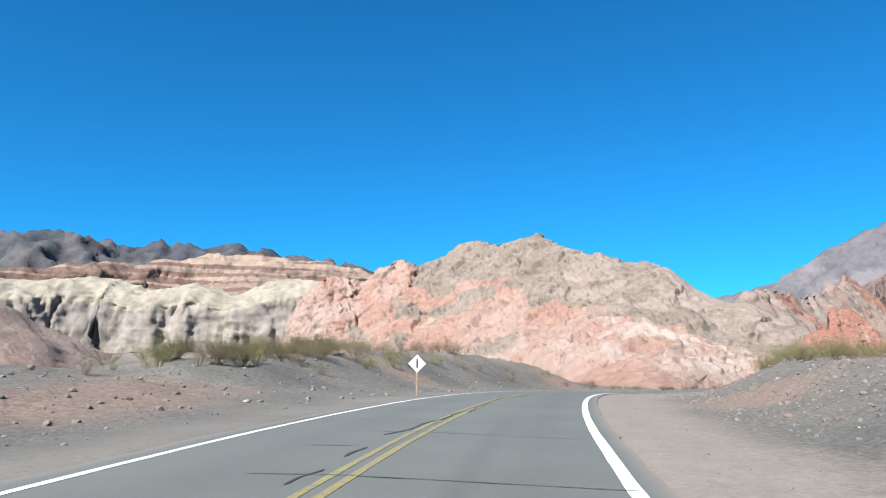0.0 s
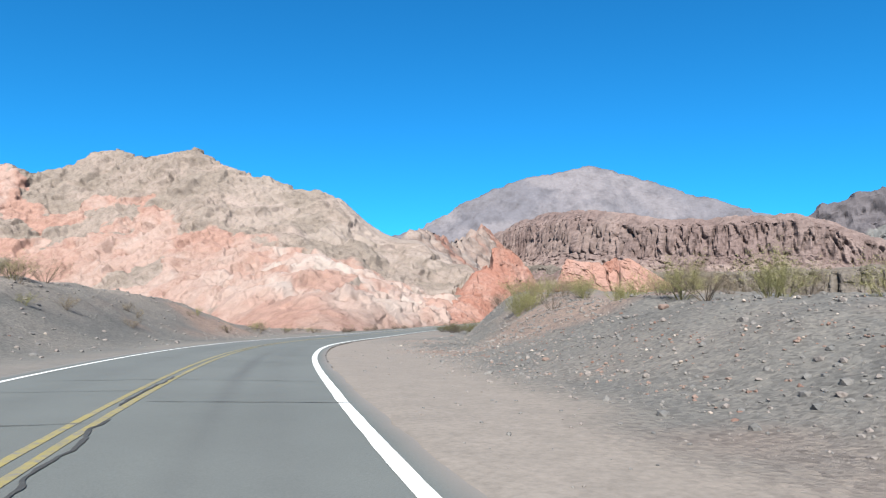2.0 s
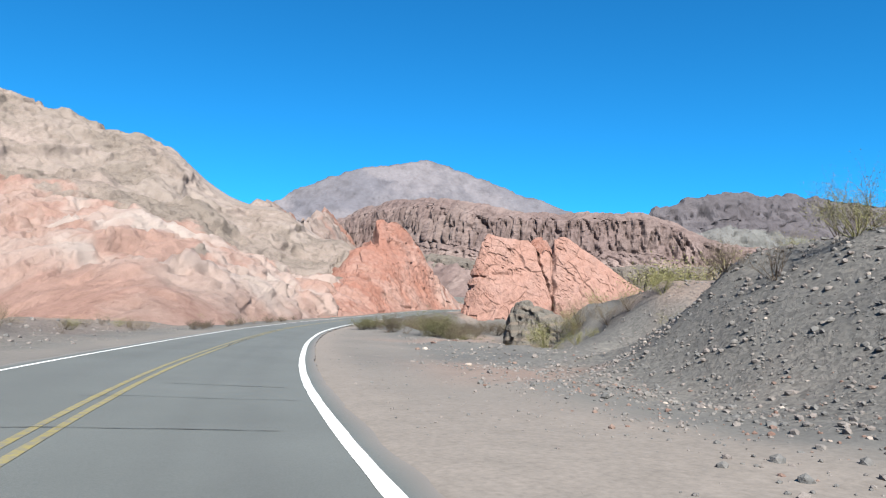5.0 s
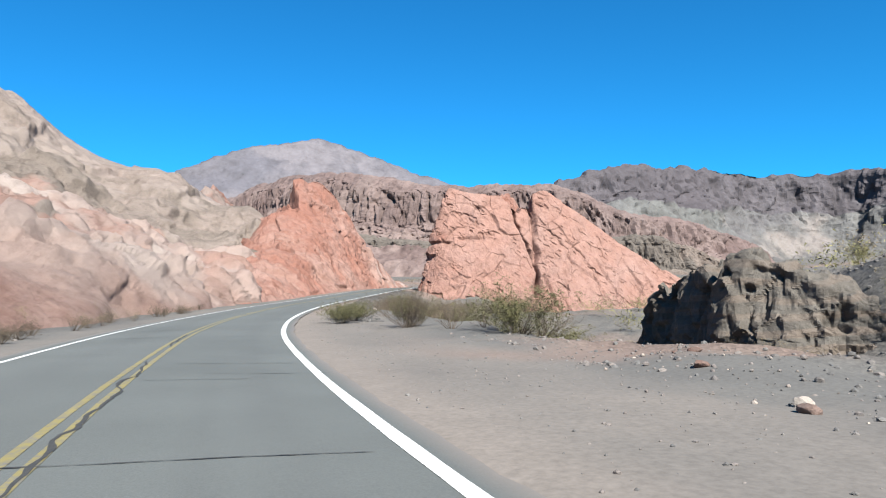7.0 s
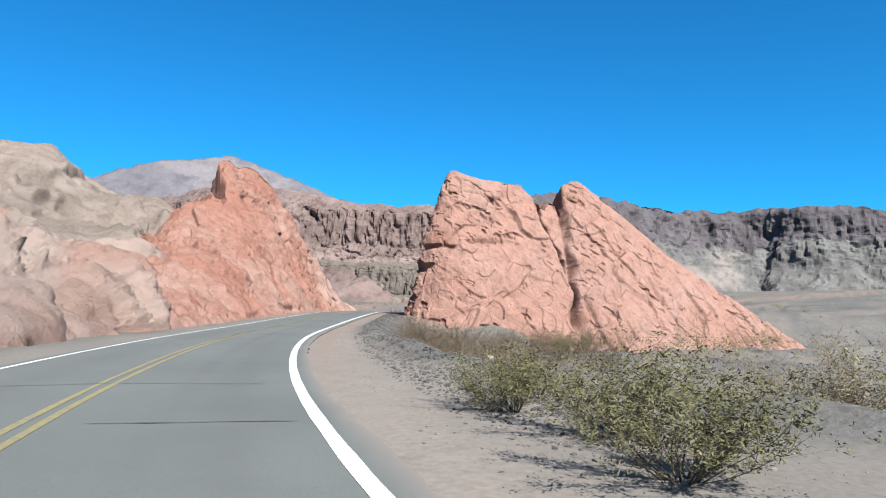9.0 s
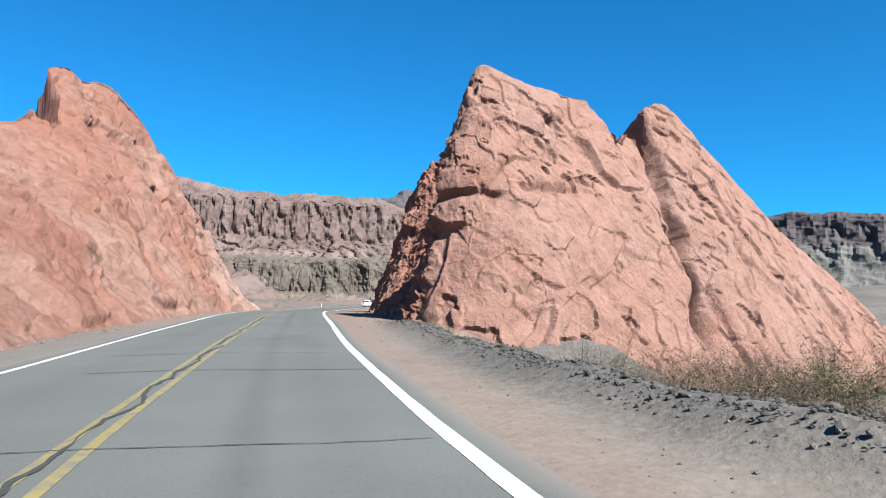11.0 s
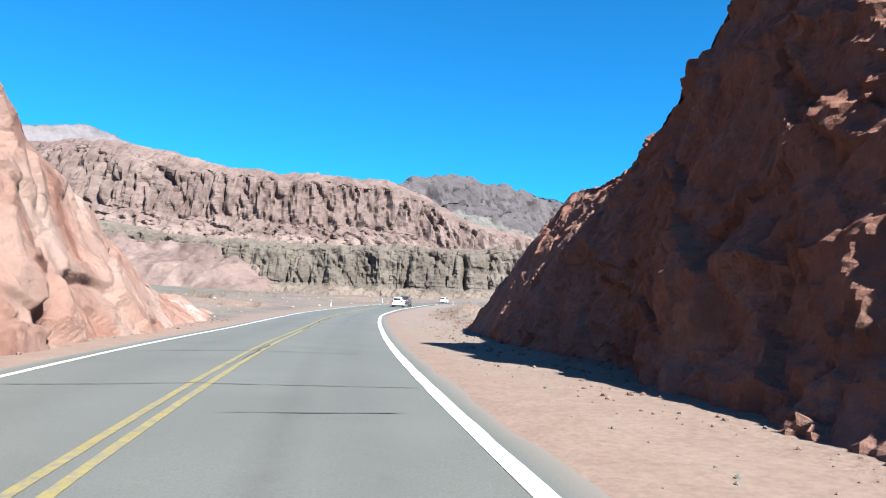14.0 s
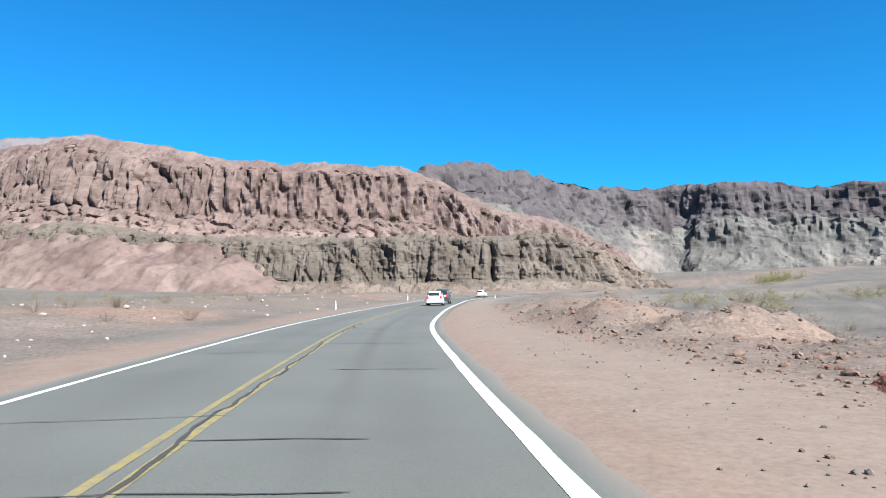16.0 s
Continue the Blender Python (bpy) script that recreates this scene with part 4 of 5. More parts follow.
form("layered_ridge", [(-620, 480, 80, 20, 120, 120), (-480, 560, 92, 20, 120, 120), (-330, 640, 108, 20, 130, 120), (-280, 690, 124, 20, 130, 120), (-200, 720, 134, 20, 130, 120), (-130, 735, 130, 20, 130, 120), (-70, 745, 124, 20, 130, 120), (40, 750, 112, 20, 130, 120)],
     [(0, 1), (0.1, 0.93), (0.14, 0.84), (0.4, 0.66), (0.44, 0.56), (0.75, 0.3), (1, 0)], [(0, 1), (1, 0)], 420, LAYER, "brown ridge of level rock layers", "mountain",
     [(60, 8, "soft"), (25, 5, "ridge"), (9, 3.6, "slab"), (7, 1.2, "block")], kind_fn=lambda p, h: two(0.5 + 0.35 * np.sin(p[:, 2] / 1.5 + 2.0 * fbm(p, 60, 3, seed=32)) + 0.7 * fbm(p * np.array([0.1, 0.1, 1]), 10, 3, seed=31)), seed=33, step_v=0.02)
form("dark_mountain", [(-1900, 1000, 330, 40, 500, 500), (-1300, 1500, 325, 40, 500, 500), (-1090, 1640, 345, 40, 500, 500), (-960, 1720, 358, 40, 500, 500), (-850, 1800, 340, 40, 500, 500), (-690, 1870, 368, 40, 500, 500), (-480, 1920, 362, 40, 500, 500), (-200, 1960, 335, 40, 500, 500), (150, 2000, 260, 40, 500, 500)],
     [(0, 1), (0.4, 0.55), (1, 0)], [(0, 1), (1, 0)], 220, DARKM, "hazy dark jagged far mountains", "mountain", [(220, 70, "ridge"), (70, 28, "ridge"), (25, 8, "soft")], kind_fn=lambda p, h: two(0.5 + fbm(p, 90, 4, seed=37)), seed=38, step_v=0.02)

# the mesa across the valley: fluted cliff above, dark band below
MESA_FRONT = [(0, 1), (0.05, 0.985), (0.16, 0.90), (0.24, 0.62), (0.42, 0.46), (0.75, 0.22), (1, 0)]
form("mesa_cliff", [(640, 1000, 150, 20, 130, 160), (545, 800, 138, 20, 120, 140), (490, 680, 127, 19, 110, 120), (455, 590, 117, 18, 105, 120), (434, 528, 109, 17, 98, 120), (430, 480, 96, 17, 92, 120), (440, 433, 87.5, 17, 90, 120), (468, 392, 86, 16, 92, 120), (498, 356, 86.5, 16, 95, 120), (510, 340, 80, 16, 90, 110), (525, 318, 66, 15, 85, 100), (560, 296, 60, 15, 80, 100), (620, 270, 52, 15, 80, 100), (700, 262, 40, 15, 80, 100)],
     MESA_FRONT, [(0, 1), (0.6, 0.9), (1, 0.3)], 860, MESA, "brown mesa with a fluted cliff above scree slopes", "mountain",
     [(70, 5, "soft"), (22, 1.8, "ridge"), (8, 0.9, "block"), (4, 0.6, "ridge")], flutes=(5.0, 4.8, 0.42, 0.93), kind_fn=lambda p, h: two(0.75 - 0.7 * smooth(0.5, 0.62, h + 0.06 * fbm(p, 25, 3, seed=50)) + 0.35 * fbm(p, 60, 3, seed=51), 0.8 * smooth(0.30, 0.5, fbm(p * np.array([1, 1, 0.35]), 40, 4, seed=52)) * smooth(0.36, 0.48, h) * (1 - smooth(0.56, 0.68, h))), seed=55, step_v=0.010, facet=True)
form("dark_cliff_band", [(420, 700, 66, 16, 60, 50), (405, 590, 58, 15, 60, 50), (392, 530, 54, 15, 58, 50), (380, 462, 47, 15, 56, 50), (384, 400, 39, 15.5, 52, 50), (394, 350, 35.5, 16, 48, 50), (409, 318, 35.5, 15, 46, 50), (417, 292, 36, 14, 44, 50), (424, 270, 36.5, 13.5, 44, 50), (433, 256, 36.5, 13, 46, 50), (445, 243, 33, 13, 50, 55), (462, 226, 22, 12, 50, 50), (480, 208, 12, 11, 40, 40)],
     [(0, 1), (0.06, 0.97), (0.12, 0.86), (0.20, 0.40), (0.55, 0.15), (1, 0)], [(0, 1), (0.5, 1.06), (1, 1.0)], 760, BAND, "dark grey-brown cliff band above scree", "mountain",
     [(40, 4, "soft"), (14, 1.8, "ridge"), (7, 1.4, "block"), (3, 0.5, "ridge")], flutes=(8.5, 4.2, 0.34, 0.93), kind_fn=lambda p, h: two(1.0 - smooth(0.3, 0.42, h + 0.08 * fbm(p, 20, 3, seed=56)) + smooth(236, 252, 500 - p[:, 1]) * 0.9 * smooth(436, 446, p[:, 0]), 0 * h), seed=58, step_v=0.012, facet=True)

# talus that buries part of the dark band
form("scree_slope", [(412, 640, 40, 15, 30, 30), (402, 590, 52, 15, 46, 30), (386, 520, 47, 15, 50, 30), (374, 462, 42, 15, 50, 30), (377, 415, 37, 15, 46, 30), (384, 385, 34, 15.5, 42, 30), (388, 366, 27, 16, 34, 26), (392, 350, 20, 16, 20, 20)],
     [(0, 1), (0.5, 0.52), (1, 0)], [(0, 1), (1, 0.6)], 260, MESA, "brown scree slope below the mesa cliff", "scree",
     [(40, 4, "soft"), (16, 3.0, "ridge"), (5, 0.8, "block")], kind_fn=lambda p, h: two(0.25 + 0.5 * fbm(p, 30, 3, seed=53)), seed=57, step_v=0.02)

# farther mesas and the grey mountain, tinted by the haze in their rock colours
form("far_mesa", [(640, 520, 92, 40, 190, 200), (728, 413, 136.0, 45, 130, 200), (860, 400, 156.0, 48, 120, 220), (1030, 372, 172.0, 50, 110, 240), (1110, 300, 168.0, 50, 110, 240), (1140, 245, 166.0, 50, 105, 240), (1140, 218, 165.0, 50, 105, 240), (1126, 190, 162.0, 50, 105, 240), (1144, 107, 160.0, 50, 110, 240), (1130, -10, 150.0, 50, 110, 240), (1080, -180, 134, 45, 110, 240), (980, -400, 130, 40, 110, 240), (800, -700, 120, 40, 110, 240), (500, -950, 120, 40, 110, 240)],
     [(0, 1), (0.06, 0.97), (0.16, 0.72), (0.34, 0.52), (0.42, 0.36), (0.75, 0.12), (1, 0)], [(0, 1), (1, 0.4)], 600, FAR, "hazy far dark mesa with pale green-grey slopes", "mountain",
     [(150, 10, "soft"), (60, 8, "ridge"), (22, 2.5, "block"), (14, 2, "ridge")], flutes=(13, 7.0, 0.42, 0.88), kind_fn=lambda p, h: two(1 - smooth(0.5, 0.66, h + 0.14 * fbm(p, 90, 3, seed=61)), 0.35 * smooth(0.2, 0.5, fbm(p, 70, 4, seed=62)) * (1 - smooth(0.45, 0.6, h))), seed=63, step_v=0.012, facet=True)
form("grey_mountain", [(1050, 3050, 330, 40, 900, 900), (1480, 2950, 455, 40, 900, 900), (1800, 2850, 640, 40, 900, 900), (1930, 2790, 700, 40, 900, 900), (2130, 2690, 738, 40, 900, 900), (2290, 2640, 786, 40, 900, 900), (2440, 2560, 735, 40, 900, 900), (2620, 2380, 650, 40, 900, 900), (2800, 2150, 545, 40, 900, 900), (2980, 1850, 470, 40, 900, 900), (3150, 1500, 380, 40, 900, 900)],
     [(0, 1), (0.15, 0.84), (0.5, 0.42), (1, 0)], [(0, 1), (1, 0)], 300, MOUNT, "hazy grey far mountain peak", "mountain", [(500, 26, "ridge"), (160, 18, "ridge"), (60, 8, "ridge")], kind_fn=lambda p, h: two(0.4 + 0.7 * fbm(p, 300, 4, seed=65)), seed=66, step_v=0.014)
# hills that close the place behind the camera
form("rear_hills", [(500, -950, 120, 30, 240, 240), (150, -1000, 130, 30, 250, 240), (-300, -900, 140, 30, 250, 240), (-800, -500, 130, 30, 250, 240), (-1000, 100, 140, 30, 250, 240), (-1100, 700, 150, 30, 250, 240), (-900, 1300, 160, 30, 250, 240)],
     [(0, 1), (0.3, 0.6), (1, 0)], [(0, 1), (1, 0)], 160, LAYER, "brown desert hills", "mountain", [(120, 20, "ridge"), (40, 6, "soft")], seed=68, step_v=0.04)


# ---- stones ----
STONE_GREY = rock_mat("stone_grey", (0.0926, 0.0885, 0.0852), (0.134, 0.114, 0.104), (0.15, 0.134, 0.121), 1.5, 8.0, 0.02)
STONE_RED = rock_mat("stone_red", (0.115, 0.069, 0.055), (0.142, 0.098, 0.081), (0.150, 0.112, 0.095), 1.5, 8.0, 0.02)
STONE_DARK = rock_mat("stone_dark", (0.048, 0.047, 0.046), (0.072, 0.068, 0.064), (0.085, 0.080, 0.075), 1.5, 8.0, 0.02)
STONE_PALE = rock_mat("stone_pale", (0.241, 0.197, 0.167), (0.263, 0.228, 0.197), (0.263, 0.219, 0.184), 1.5, 8.0, 0.02)


def stone_shape(seed, div=2):
    bm = bmesh.new()
    bmesh.ops.create_icosphere(bm, subdivisions=div, radius=1)
    r = random.Random(seed)
    sx, sy, sz = r.uniform(0.8, 1.2), r.uniform(0.65, 1.0), r.uniform(0.45, 0.75)
    cuts = [(Vector((r.uniform(-1, 1), r.uniform(-1, 1), r.uniform(-0.4, 1))).normalized(), r.uniform(0.55, 0.85)) for _ in range(7)]
    for v in bm.verts:
        c = v.co.copy()
        for n, d in cuts:
            over = c.dot(n) - d
            if over > 0:
                c -= n * over * 0.9
        c *= 1 + 0.10 * noise.noise(c * 2.5 + Vector((seed, 0, 0)))
        v.co = Vector((c.x * sx, c.y * sy, c.z * sz))
    return bm


def scatter_stones(name, label, n, t_range, lat_range, size, mat, seed, lean=1.0):
    """Many small stones lying on the ground, as one mesh."""
    r = np.random.RandomState(seed)
    t = r.uniform(*t_range, n)
    u = r.uniform(0, 1, n) ** lean
    lat = lat_range[0] + (lat_range[1] - lat_range[0]) * u
    c = road_point(t, lat)
    c[:, 2] = ground_height(c[:, 0], c[:, 1])
    rad = size[0] * (size[1] / size[0]) ** (r.uniform(0, 1, n) ** 2.2)
    shapes = []
    for k in range(6):
        bm = stone_shape(seed * 10 + k, 1)
        bm.verts.ensure_lookup_table()
        shapes.append((np.array([v.co[:] for v in bm.verts]), np.array([[v.index for v in f.verts] for f in bm.faces])))
        bm.free()
    vs, fs, base = [], [], 0
    for i in range(n):
        v, f = shapes[i % 6]
        a = r.uniform(0, 6.28)
        w = v * rad[i]
        w = np.stack([w[:, 0] * math.cos(a) - w[:, 1] * math.sin(a), w[:, 0] * math.sin(a) + w[:, 1] * math.cos(a), w[:, 2]], 1) + c[i] + [0, 0, rad[i] * 0.18]
        vs.append(w)
        fs.append(f + base)
        base += len(v)
    me = mesh_from(name, np.concatenate(vs), np.concatenate(fs), mat, False)
    paint(me, "kind", np.repeat(np.stack([r.uniform(0, 1, n), 0 * rad], 1), len(shapes[0][0]), 0))
    tagged(new(name, me), label, "stones", kind="stuff")


scatter_stones("gravel", "grey and brown stones on the roadside bank", 5200, (-0.5, 6.8), (7.2, 22), (0.03, 0.15), STONE_GREY, 1, 0.7)
scatter_stones("gravel", "reddish stones on the roadside bank", 350, (1.0, 7.0), (8.0, 17), (0.03, 0.09), STONE_RED, 2)
scatter_stones("gravel", "small stones on the dirt shoulder", 1500, (-0.5, 16.5), (4.6, 9), (0.015, 0.06), STONE_GREY, 3)
scatter_stones("gravel", "grey stones beside the road", 2600, (-0.5, 9), (-16, -5.5), (0.03, 0.2), STONE_GREY, 4, 1.6)
scatter_stones("gravel", "dark gravel heaped along the shoulder", 13000, (9.4, 13.2), (5.9, 9.0), (0.015, 0.06), STONE_DARK, 5, 0.8)
scatter_stones("gravel", "stones scattered along the gully", 4600, (6.0, 8.7), (10, 26), (0.02, 0.13), STONE_GREY, 6)
scatter_stones("gravel", "red broken stones on earth heaps", 2400, (16.2, 21), (8, 24), (0.03, 0.2), STONE_RED, 7)
scatter_stones("gravel", "red rubble at the foot of the rock", 1100, (12.2, 16.5), (-8.5, -5.0), (0.02, 0.13), STONE_RED, 8, 0.6)
scatter_stones("gravel", "red rubble at the foot of the rock wall", 1100, (12.8, 16.4), (5.6, 9.5), (0.02, 0.11), STONE_RED, 9, 0.7)
scatter_stones("gravel", "pale stones on the valley floor", 420, (16.4, 24), (-40, -7), (0.05, 0.26), STONE_PALE, 10, 1.3)

scatter_stones("gravel", "small pale stones on the roadside bank", 700, (0.3, 8.4), (8.6, 20), (0.02, 0.09), STONE_PALE, 12, 0.8)
scatter_stones("gravel", "small stones on the roadside earth", 900, (15.5, 18.5), (5, 12), (0.015, 0.07), STONE_GREY, 13, 0.8)

scatter_stones("gravel", "mixed small stones on the roadside bank", 5000, (1.2, 6.8), (8.2, 16), (0.02, 0.08), STONE_GREY, 14, 0.9)

scatter_stones("gravel", "dark pebbles strewn over the wide shoulder", 3600, (5.6, 11.5), (4.8, 14), (0.012, 0.045), STONE_GREY, 15)

scatter_stones("gravel", "angular grey rubble over the high roadside bank", 5200, (4.0, 6.6), (11.0, 20), (0.02, 0.13), STONE_GREY, 16)
scatter_stones("gravel", "reddish rubble at the foot of the roadside bank", 1200, (2.6, 6.2), (9.5, 14), (0.02, 0.08), STONE_RED, 17)
scatter_stones("gravel", "coarse dark gravel on the lip of the shoulder", 4200, (9.6, 12.9), (6.2, 9.0), (0.02, 0.09), STONE_DARK, 18)

scatter_stones("gravel", "red-brown earth clods on the broken ground", 2600, (16.4, 18.6), (8.5, 17), (0.02, 0.11), STONE_RED, 19)

BIG = []
for k in range(7):
    bm = stone_shape(200 + k, 3)
    me = bpy.data.meshes.new("boulder")
    bm.to_mesh(me)
    bm.free()
    me.materials.append((STONE_GREY, STONE_PALE, STONE_RED)[k % 3])
    paint(me, "kind", np.full((len(me.vertices), 2), [0.2 + 0.1 * k, 0]))
    BIG.append(me)


def ground_at(x, y):
    return float(ground_height(np.array([x]), np.array([y]))[0])


def place_at(t, lat):
    p = road_point(np.array([t]), np.array([lat]))[0]
    return float(p[0]), float(p[1])


rnd = random.Random(11)
for k in range(64):
    zone = rnd.choice(((1, 6, 8.5, 15), (6.2, 8.3, 11, 17), (9, 12, 8, 10), (16.4, 19, 9, 17), (0.5, 6, -12, -7), (6.5, 7.6, 9.5, 14)))
    x, y = place_at(rnd.uniform(zone[0], zone[1]), rnd.uniform(zone[2], zone[3]))
    ob = new("boulder", BIG[k % 7])
    sz = rnd.choice((0.08, 0.11, 0.14, 0.2))
    ob.matrix_world = pose(x, y, ground_at(x, y) + sz * 0.2, 0, 0, rnd.uniform(0, 360)) @ Matrix.Scale(sz, 4)
    tagged(ob, ("weathered grey stone on the gravel", "pale weathered stone on the gravel", "reddish weathered stone on the gravel")[k % 7 % 3], "stone", "roadside stones")


# ---- desert shrubs ----
def leaf_mat(name, a, b):
    m, nt, bs = node_mat(name, 0.75)
    g = nt.nodes.new("ShaderNodeNewGeometry")
    o = nt.nodes.new("ShaderNodeObjectInfo")
    c = ramp(nt, g.outputs["Random Per Island"], [(0.0, a), (1.0, b)])
    c = mix(nt, 0.35, c, ramp(nt, o.outputs["Random"], [(0.0, (0.65, 0.62, 0.55)), (1.0, (1.3, 1.2, 1.0))]), "MULTIPLY")
    nt.links.new(c, bs.inputs["Base Color"])
    return m


LEAF_GREEN = leaf_mat("shrub_leaf_green", (0.0874, 0.085, 0.0328), (0.176, 0.161, 0.0743))
LEAF_DRY = leaf_mat("shrub_leaf_dry", (0.0959, 0.0724, 0.046), (0.158, 0.127, 0.0835))
LEAF_OLIVE = leaf_mat("bush_leaf_olive", (0.050, 0.050, 0.022), (0.100, 0.092, 0.042))
LEAF_BROWN = leaf_mat("brush_leaf_brown", (0.056, 0.041, 0.027), (0.098, 0.076, 0.050))
TWIG = plain("twig_bark", (0.07, 0.0526, 0.0394), 0.9, 0, 0.35, 9)
TWIG_GREEN = plain("green_twig_bark", (0.105, 0.0959, 0.0394), 0.85, 0, 0.35, 9)


def shrub_meshes(seed, green, leaves, spread, stems, leaf=1.0, leaf_kind=None):
    r = random.Random(seed)
    sv, sf, tips = [], [], []

    def twig(p, d, length, rad, depth):
        n = (2, 3, 5)[depth]
        pts, dd = [p.copy()], d.copy()
        for i in range(n):
            dd = (dd + Vector((r.uniform(-1, 1), r.uniform(-1, 1), r.uniform(-0.6, 0.9))) * 0.16).normalized()
            pts.append(pts[-1] + dd * length / n)
        b = len(sv)
        for i, q in enumerate(pts):
            w = rad * (1 - i / n * 0.8)
            for a in range(3):
                sv.append((q.x + w * math.cos(a * 2.094), q.y + w * math.sin(a * 2.094), q.z))
        for i in range(n):
            for a in range(3):
                sf.append((b + i * 3 + a, b + i * 3 + (a + 1) % 3, b + i * 3 + 3 + (a + 1) % 3, b + i * 3 + 3 + a))
        for i in range(2, n + 1):
            tips.append((pts[i], length))
            if depth:
                for _ in range(2 if depth > 1 else i % 2):
                    nd = (dd + Vector((r.uniform(-1, 1), r.uniform(-1, 1), r.uniform(-0.3, 0.8))) * 0.8).normalized()
                    twig(pts[i], nd, length * r.uniform(0.35, 0.55), w * 0.7 + rad * 0.15, depth - 1)

    for _ in range(stems):
        a = r.uniform(0, 6.283)
        out = r.uniform(0.15, spread)
        twig(Vector((math.cos(a) * 0.12 * out, math.sin(a) * 0.12 * out, -0.05)), Vector((math.cos(a) * out, math.sin(a) * out, r.uniform(0.6, 1.0))).normalized(), r.uniform(0.55, 1.0), 0.012, 2)
    stem = mesh_from("stems", sv, sf, TWIG_GREEN if green else TWIG)
    lv, lf = [], []
    for _ in range(leaves):
        p, l = r.choice(tips)
        c = p + Vector((r.gauss(0, 1), r.gauss(0, 1), r.gauss(0, 1))) * 0.035
        a, b2 = Vector((r.gauss(0, 1), r.gauss(0, 1), r.gauss(0, 1))).normalized(), Vector((r.gauss(0, 1), r.gauss(0, 1), r.gauss(0, 1))).normalized()
        s1 = leaf * r.uniform(0.005, 0.0115)
        a, b2 = a * s1 * 1.6, b2 * s1 * 0.7
        i = len(lv)
        lv += [tuple(c - a - b2), tuple(c - a + b2), tuple(c + a)]
        lf.append((i, i + 1, i + 2))
    foliage = mesh_from("foliage", lv, lf, leaf_kind or (LEAF_GREEN if green else LEAF_DRY), False) if lv else None
    return stem, foliage


SHRUBS = {"green": [shrub_meshes(300 + k, True, 5600, 0.95, 15) for k in range(3)],
          "dry": [shrub_meshes(320 + k, False, 4200, 1.2, 16) for k in range(3)],
          "bare": [shrub_meshes(340 + k, False, 250, 1.0, 14) for k in range(2)]}
SHRUBS["bushy"] = [shrub_meshes(360 + k, False, 9000, 1.15, 24, 1.5, LEAF_OLIVE) for k in range(2)]
SHRUBS["tangle"] = [shrub_meshes(370 + k, False, 6500, 1.3, 34, 0.9, LEAF_BROWN) for k in range(2)]
SHRUB_LABEL = {"bushy": "dense olive desert bush on stony ground", "tangle": "thick tangle of dry brown brush on stony ground", "green": "yellow-green wispy desert shrub on stony ground", "dry": "low dry brown desert shrub on stony ground", "bare": "leafless grey-brown thorn shrub on stony ground"}


def shrub(x, y, kind, size, wide, r):
    stem, foliage = r.choice(SHRUBS[kind])
    ob = empty("shrub", pose(x, y, ground_at(x, y), 0, 0, r.uniform(0, 360)) @ Matrix.Diagonal((size * wide, size * wide, size, 1)))
    for name, data in (("stem", stem), ("foliage", foliage)):
        piece = new(name, data)
        piece.parent = ob
        tagged(piece)
    tagged(ob, SHRUB_LABEL[kind], "shrub", "roadside shrubs")


def far_shrubs(name, label, rows, seed):
    """Low shrubs too far off to be told apart, as one mesh."""
    r = np.random.RandomState(seed)
    base = {}
    for k, v in SHRUBS.items():
        stem, leaf = v[0]
        co = np.empty(len(leaf.vertices) * 3)
        leaf.vertices.foreach_get("co", co)
        q = co.reshape(-1, 3, 3)
        base[k] = q[:: max(1, len(q) // 420)]
    vs = []
    for n, t0, t1, l0, l1, kind, s0, s1 in rows:
        c = road_point(r.uniform(t0, t1, n), r.uniform(l0, l1, n))
        c[:, 2] = ground_height(c[:, 0], c[:, 1])
        for i in range(n):
            q = base[kind]
            mid = q.mean(1, keepdims=True)
            s = r.uniform(s0, s1)
            vs.append((((q - mid) * 3.2 + mid) * [s * 1.2, s * 1.2, s] + c[i]).reshape(-1, 3))
    v = np.concatenate(vs)
    me = mesh_from(name, v, np.arange(len(v)).reshape(-1, 3), LEAF_GREEN if name == "far_green_shrubs" else LEAF_DRY, False)
    tagged(new(name, me), label, "shrubs", kind="stuff")


far_shrubs("far_green_shrubs", "olive green shrubs across the valley floor", ((150, 6.6, 9.5, 24, 70, "green", 0.8, 1.8), (150, 8, 13, 30, 150, "green", 1.0, 2.4), (60, 18.5, 24, 30, 90, "green", 0.6, 1.6), (9, 29.4, 31.2, 49, 57, "bushy", 1.8, 3.0)), 61)
far_shrubs("far_dry_shrubs", "dry brown shrubs across the valley floor", ((60, 6, 9.5, 24, 60, "dry", 0.8, 1.8), (120, 8, 13, 30, 150, "dry", 0.8, 2.0), (90, 18.5, 24, 26, 80, "dry", 0.5, 1.2), (130, 18.5, 24, -80, -18, "dry", 0.4, 1.1)), 62)

rnd = random.Random(23)
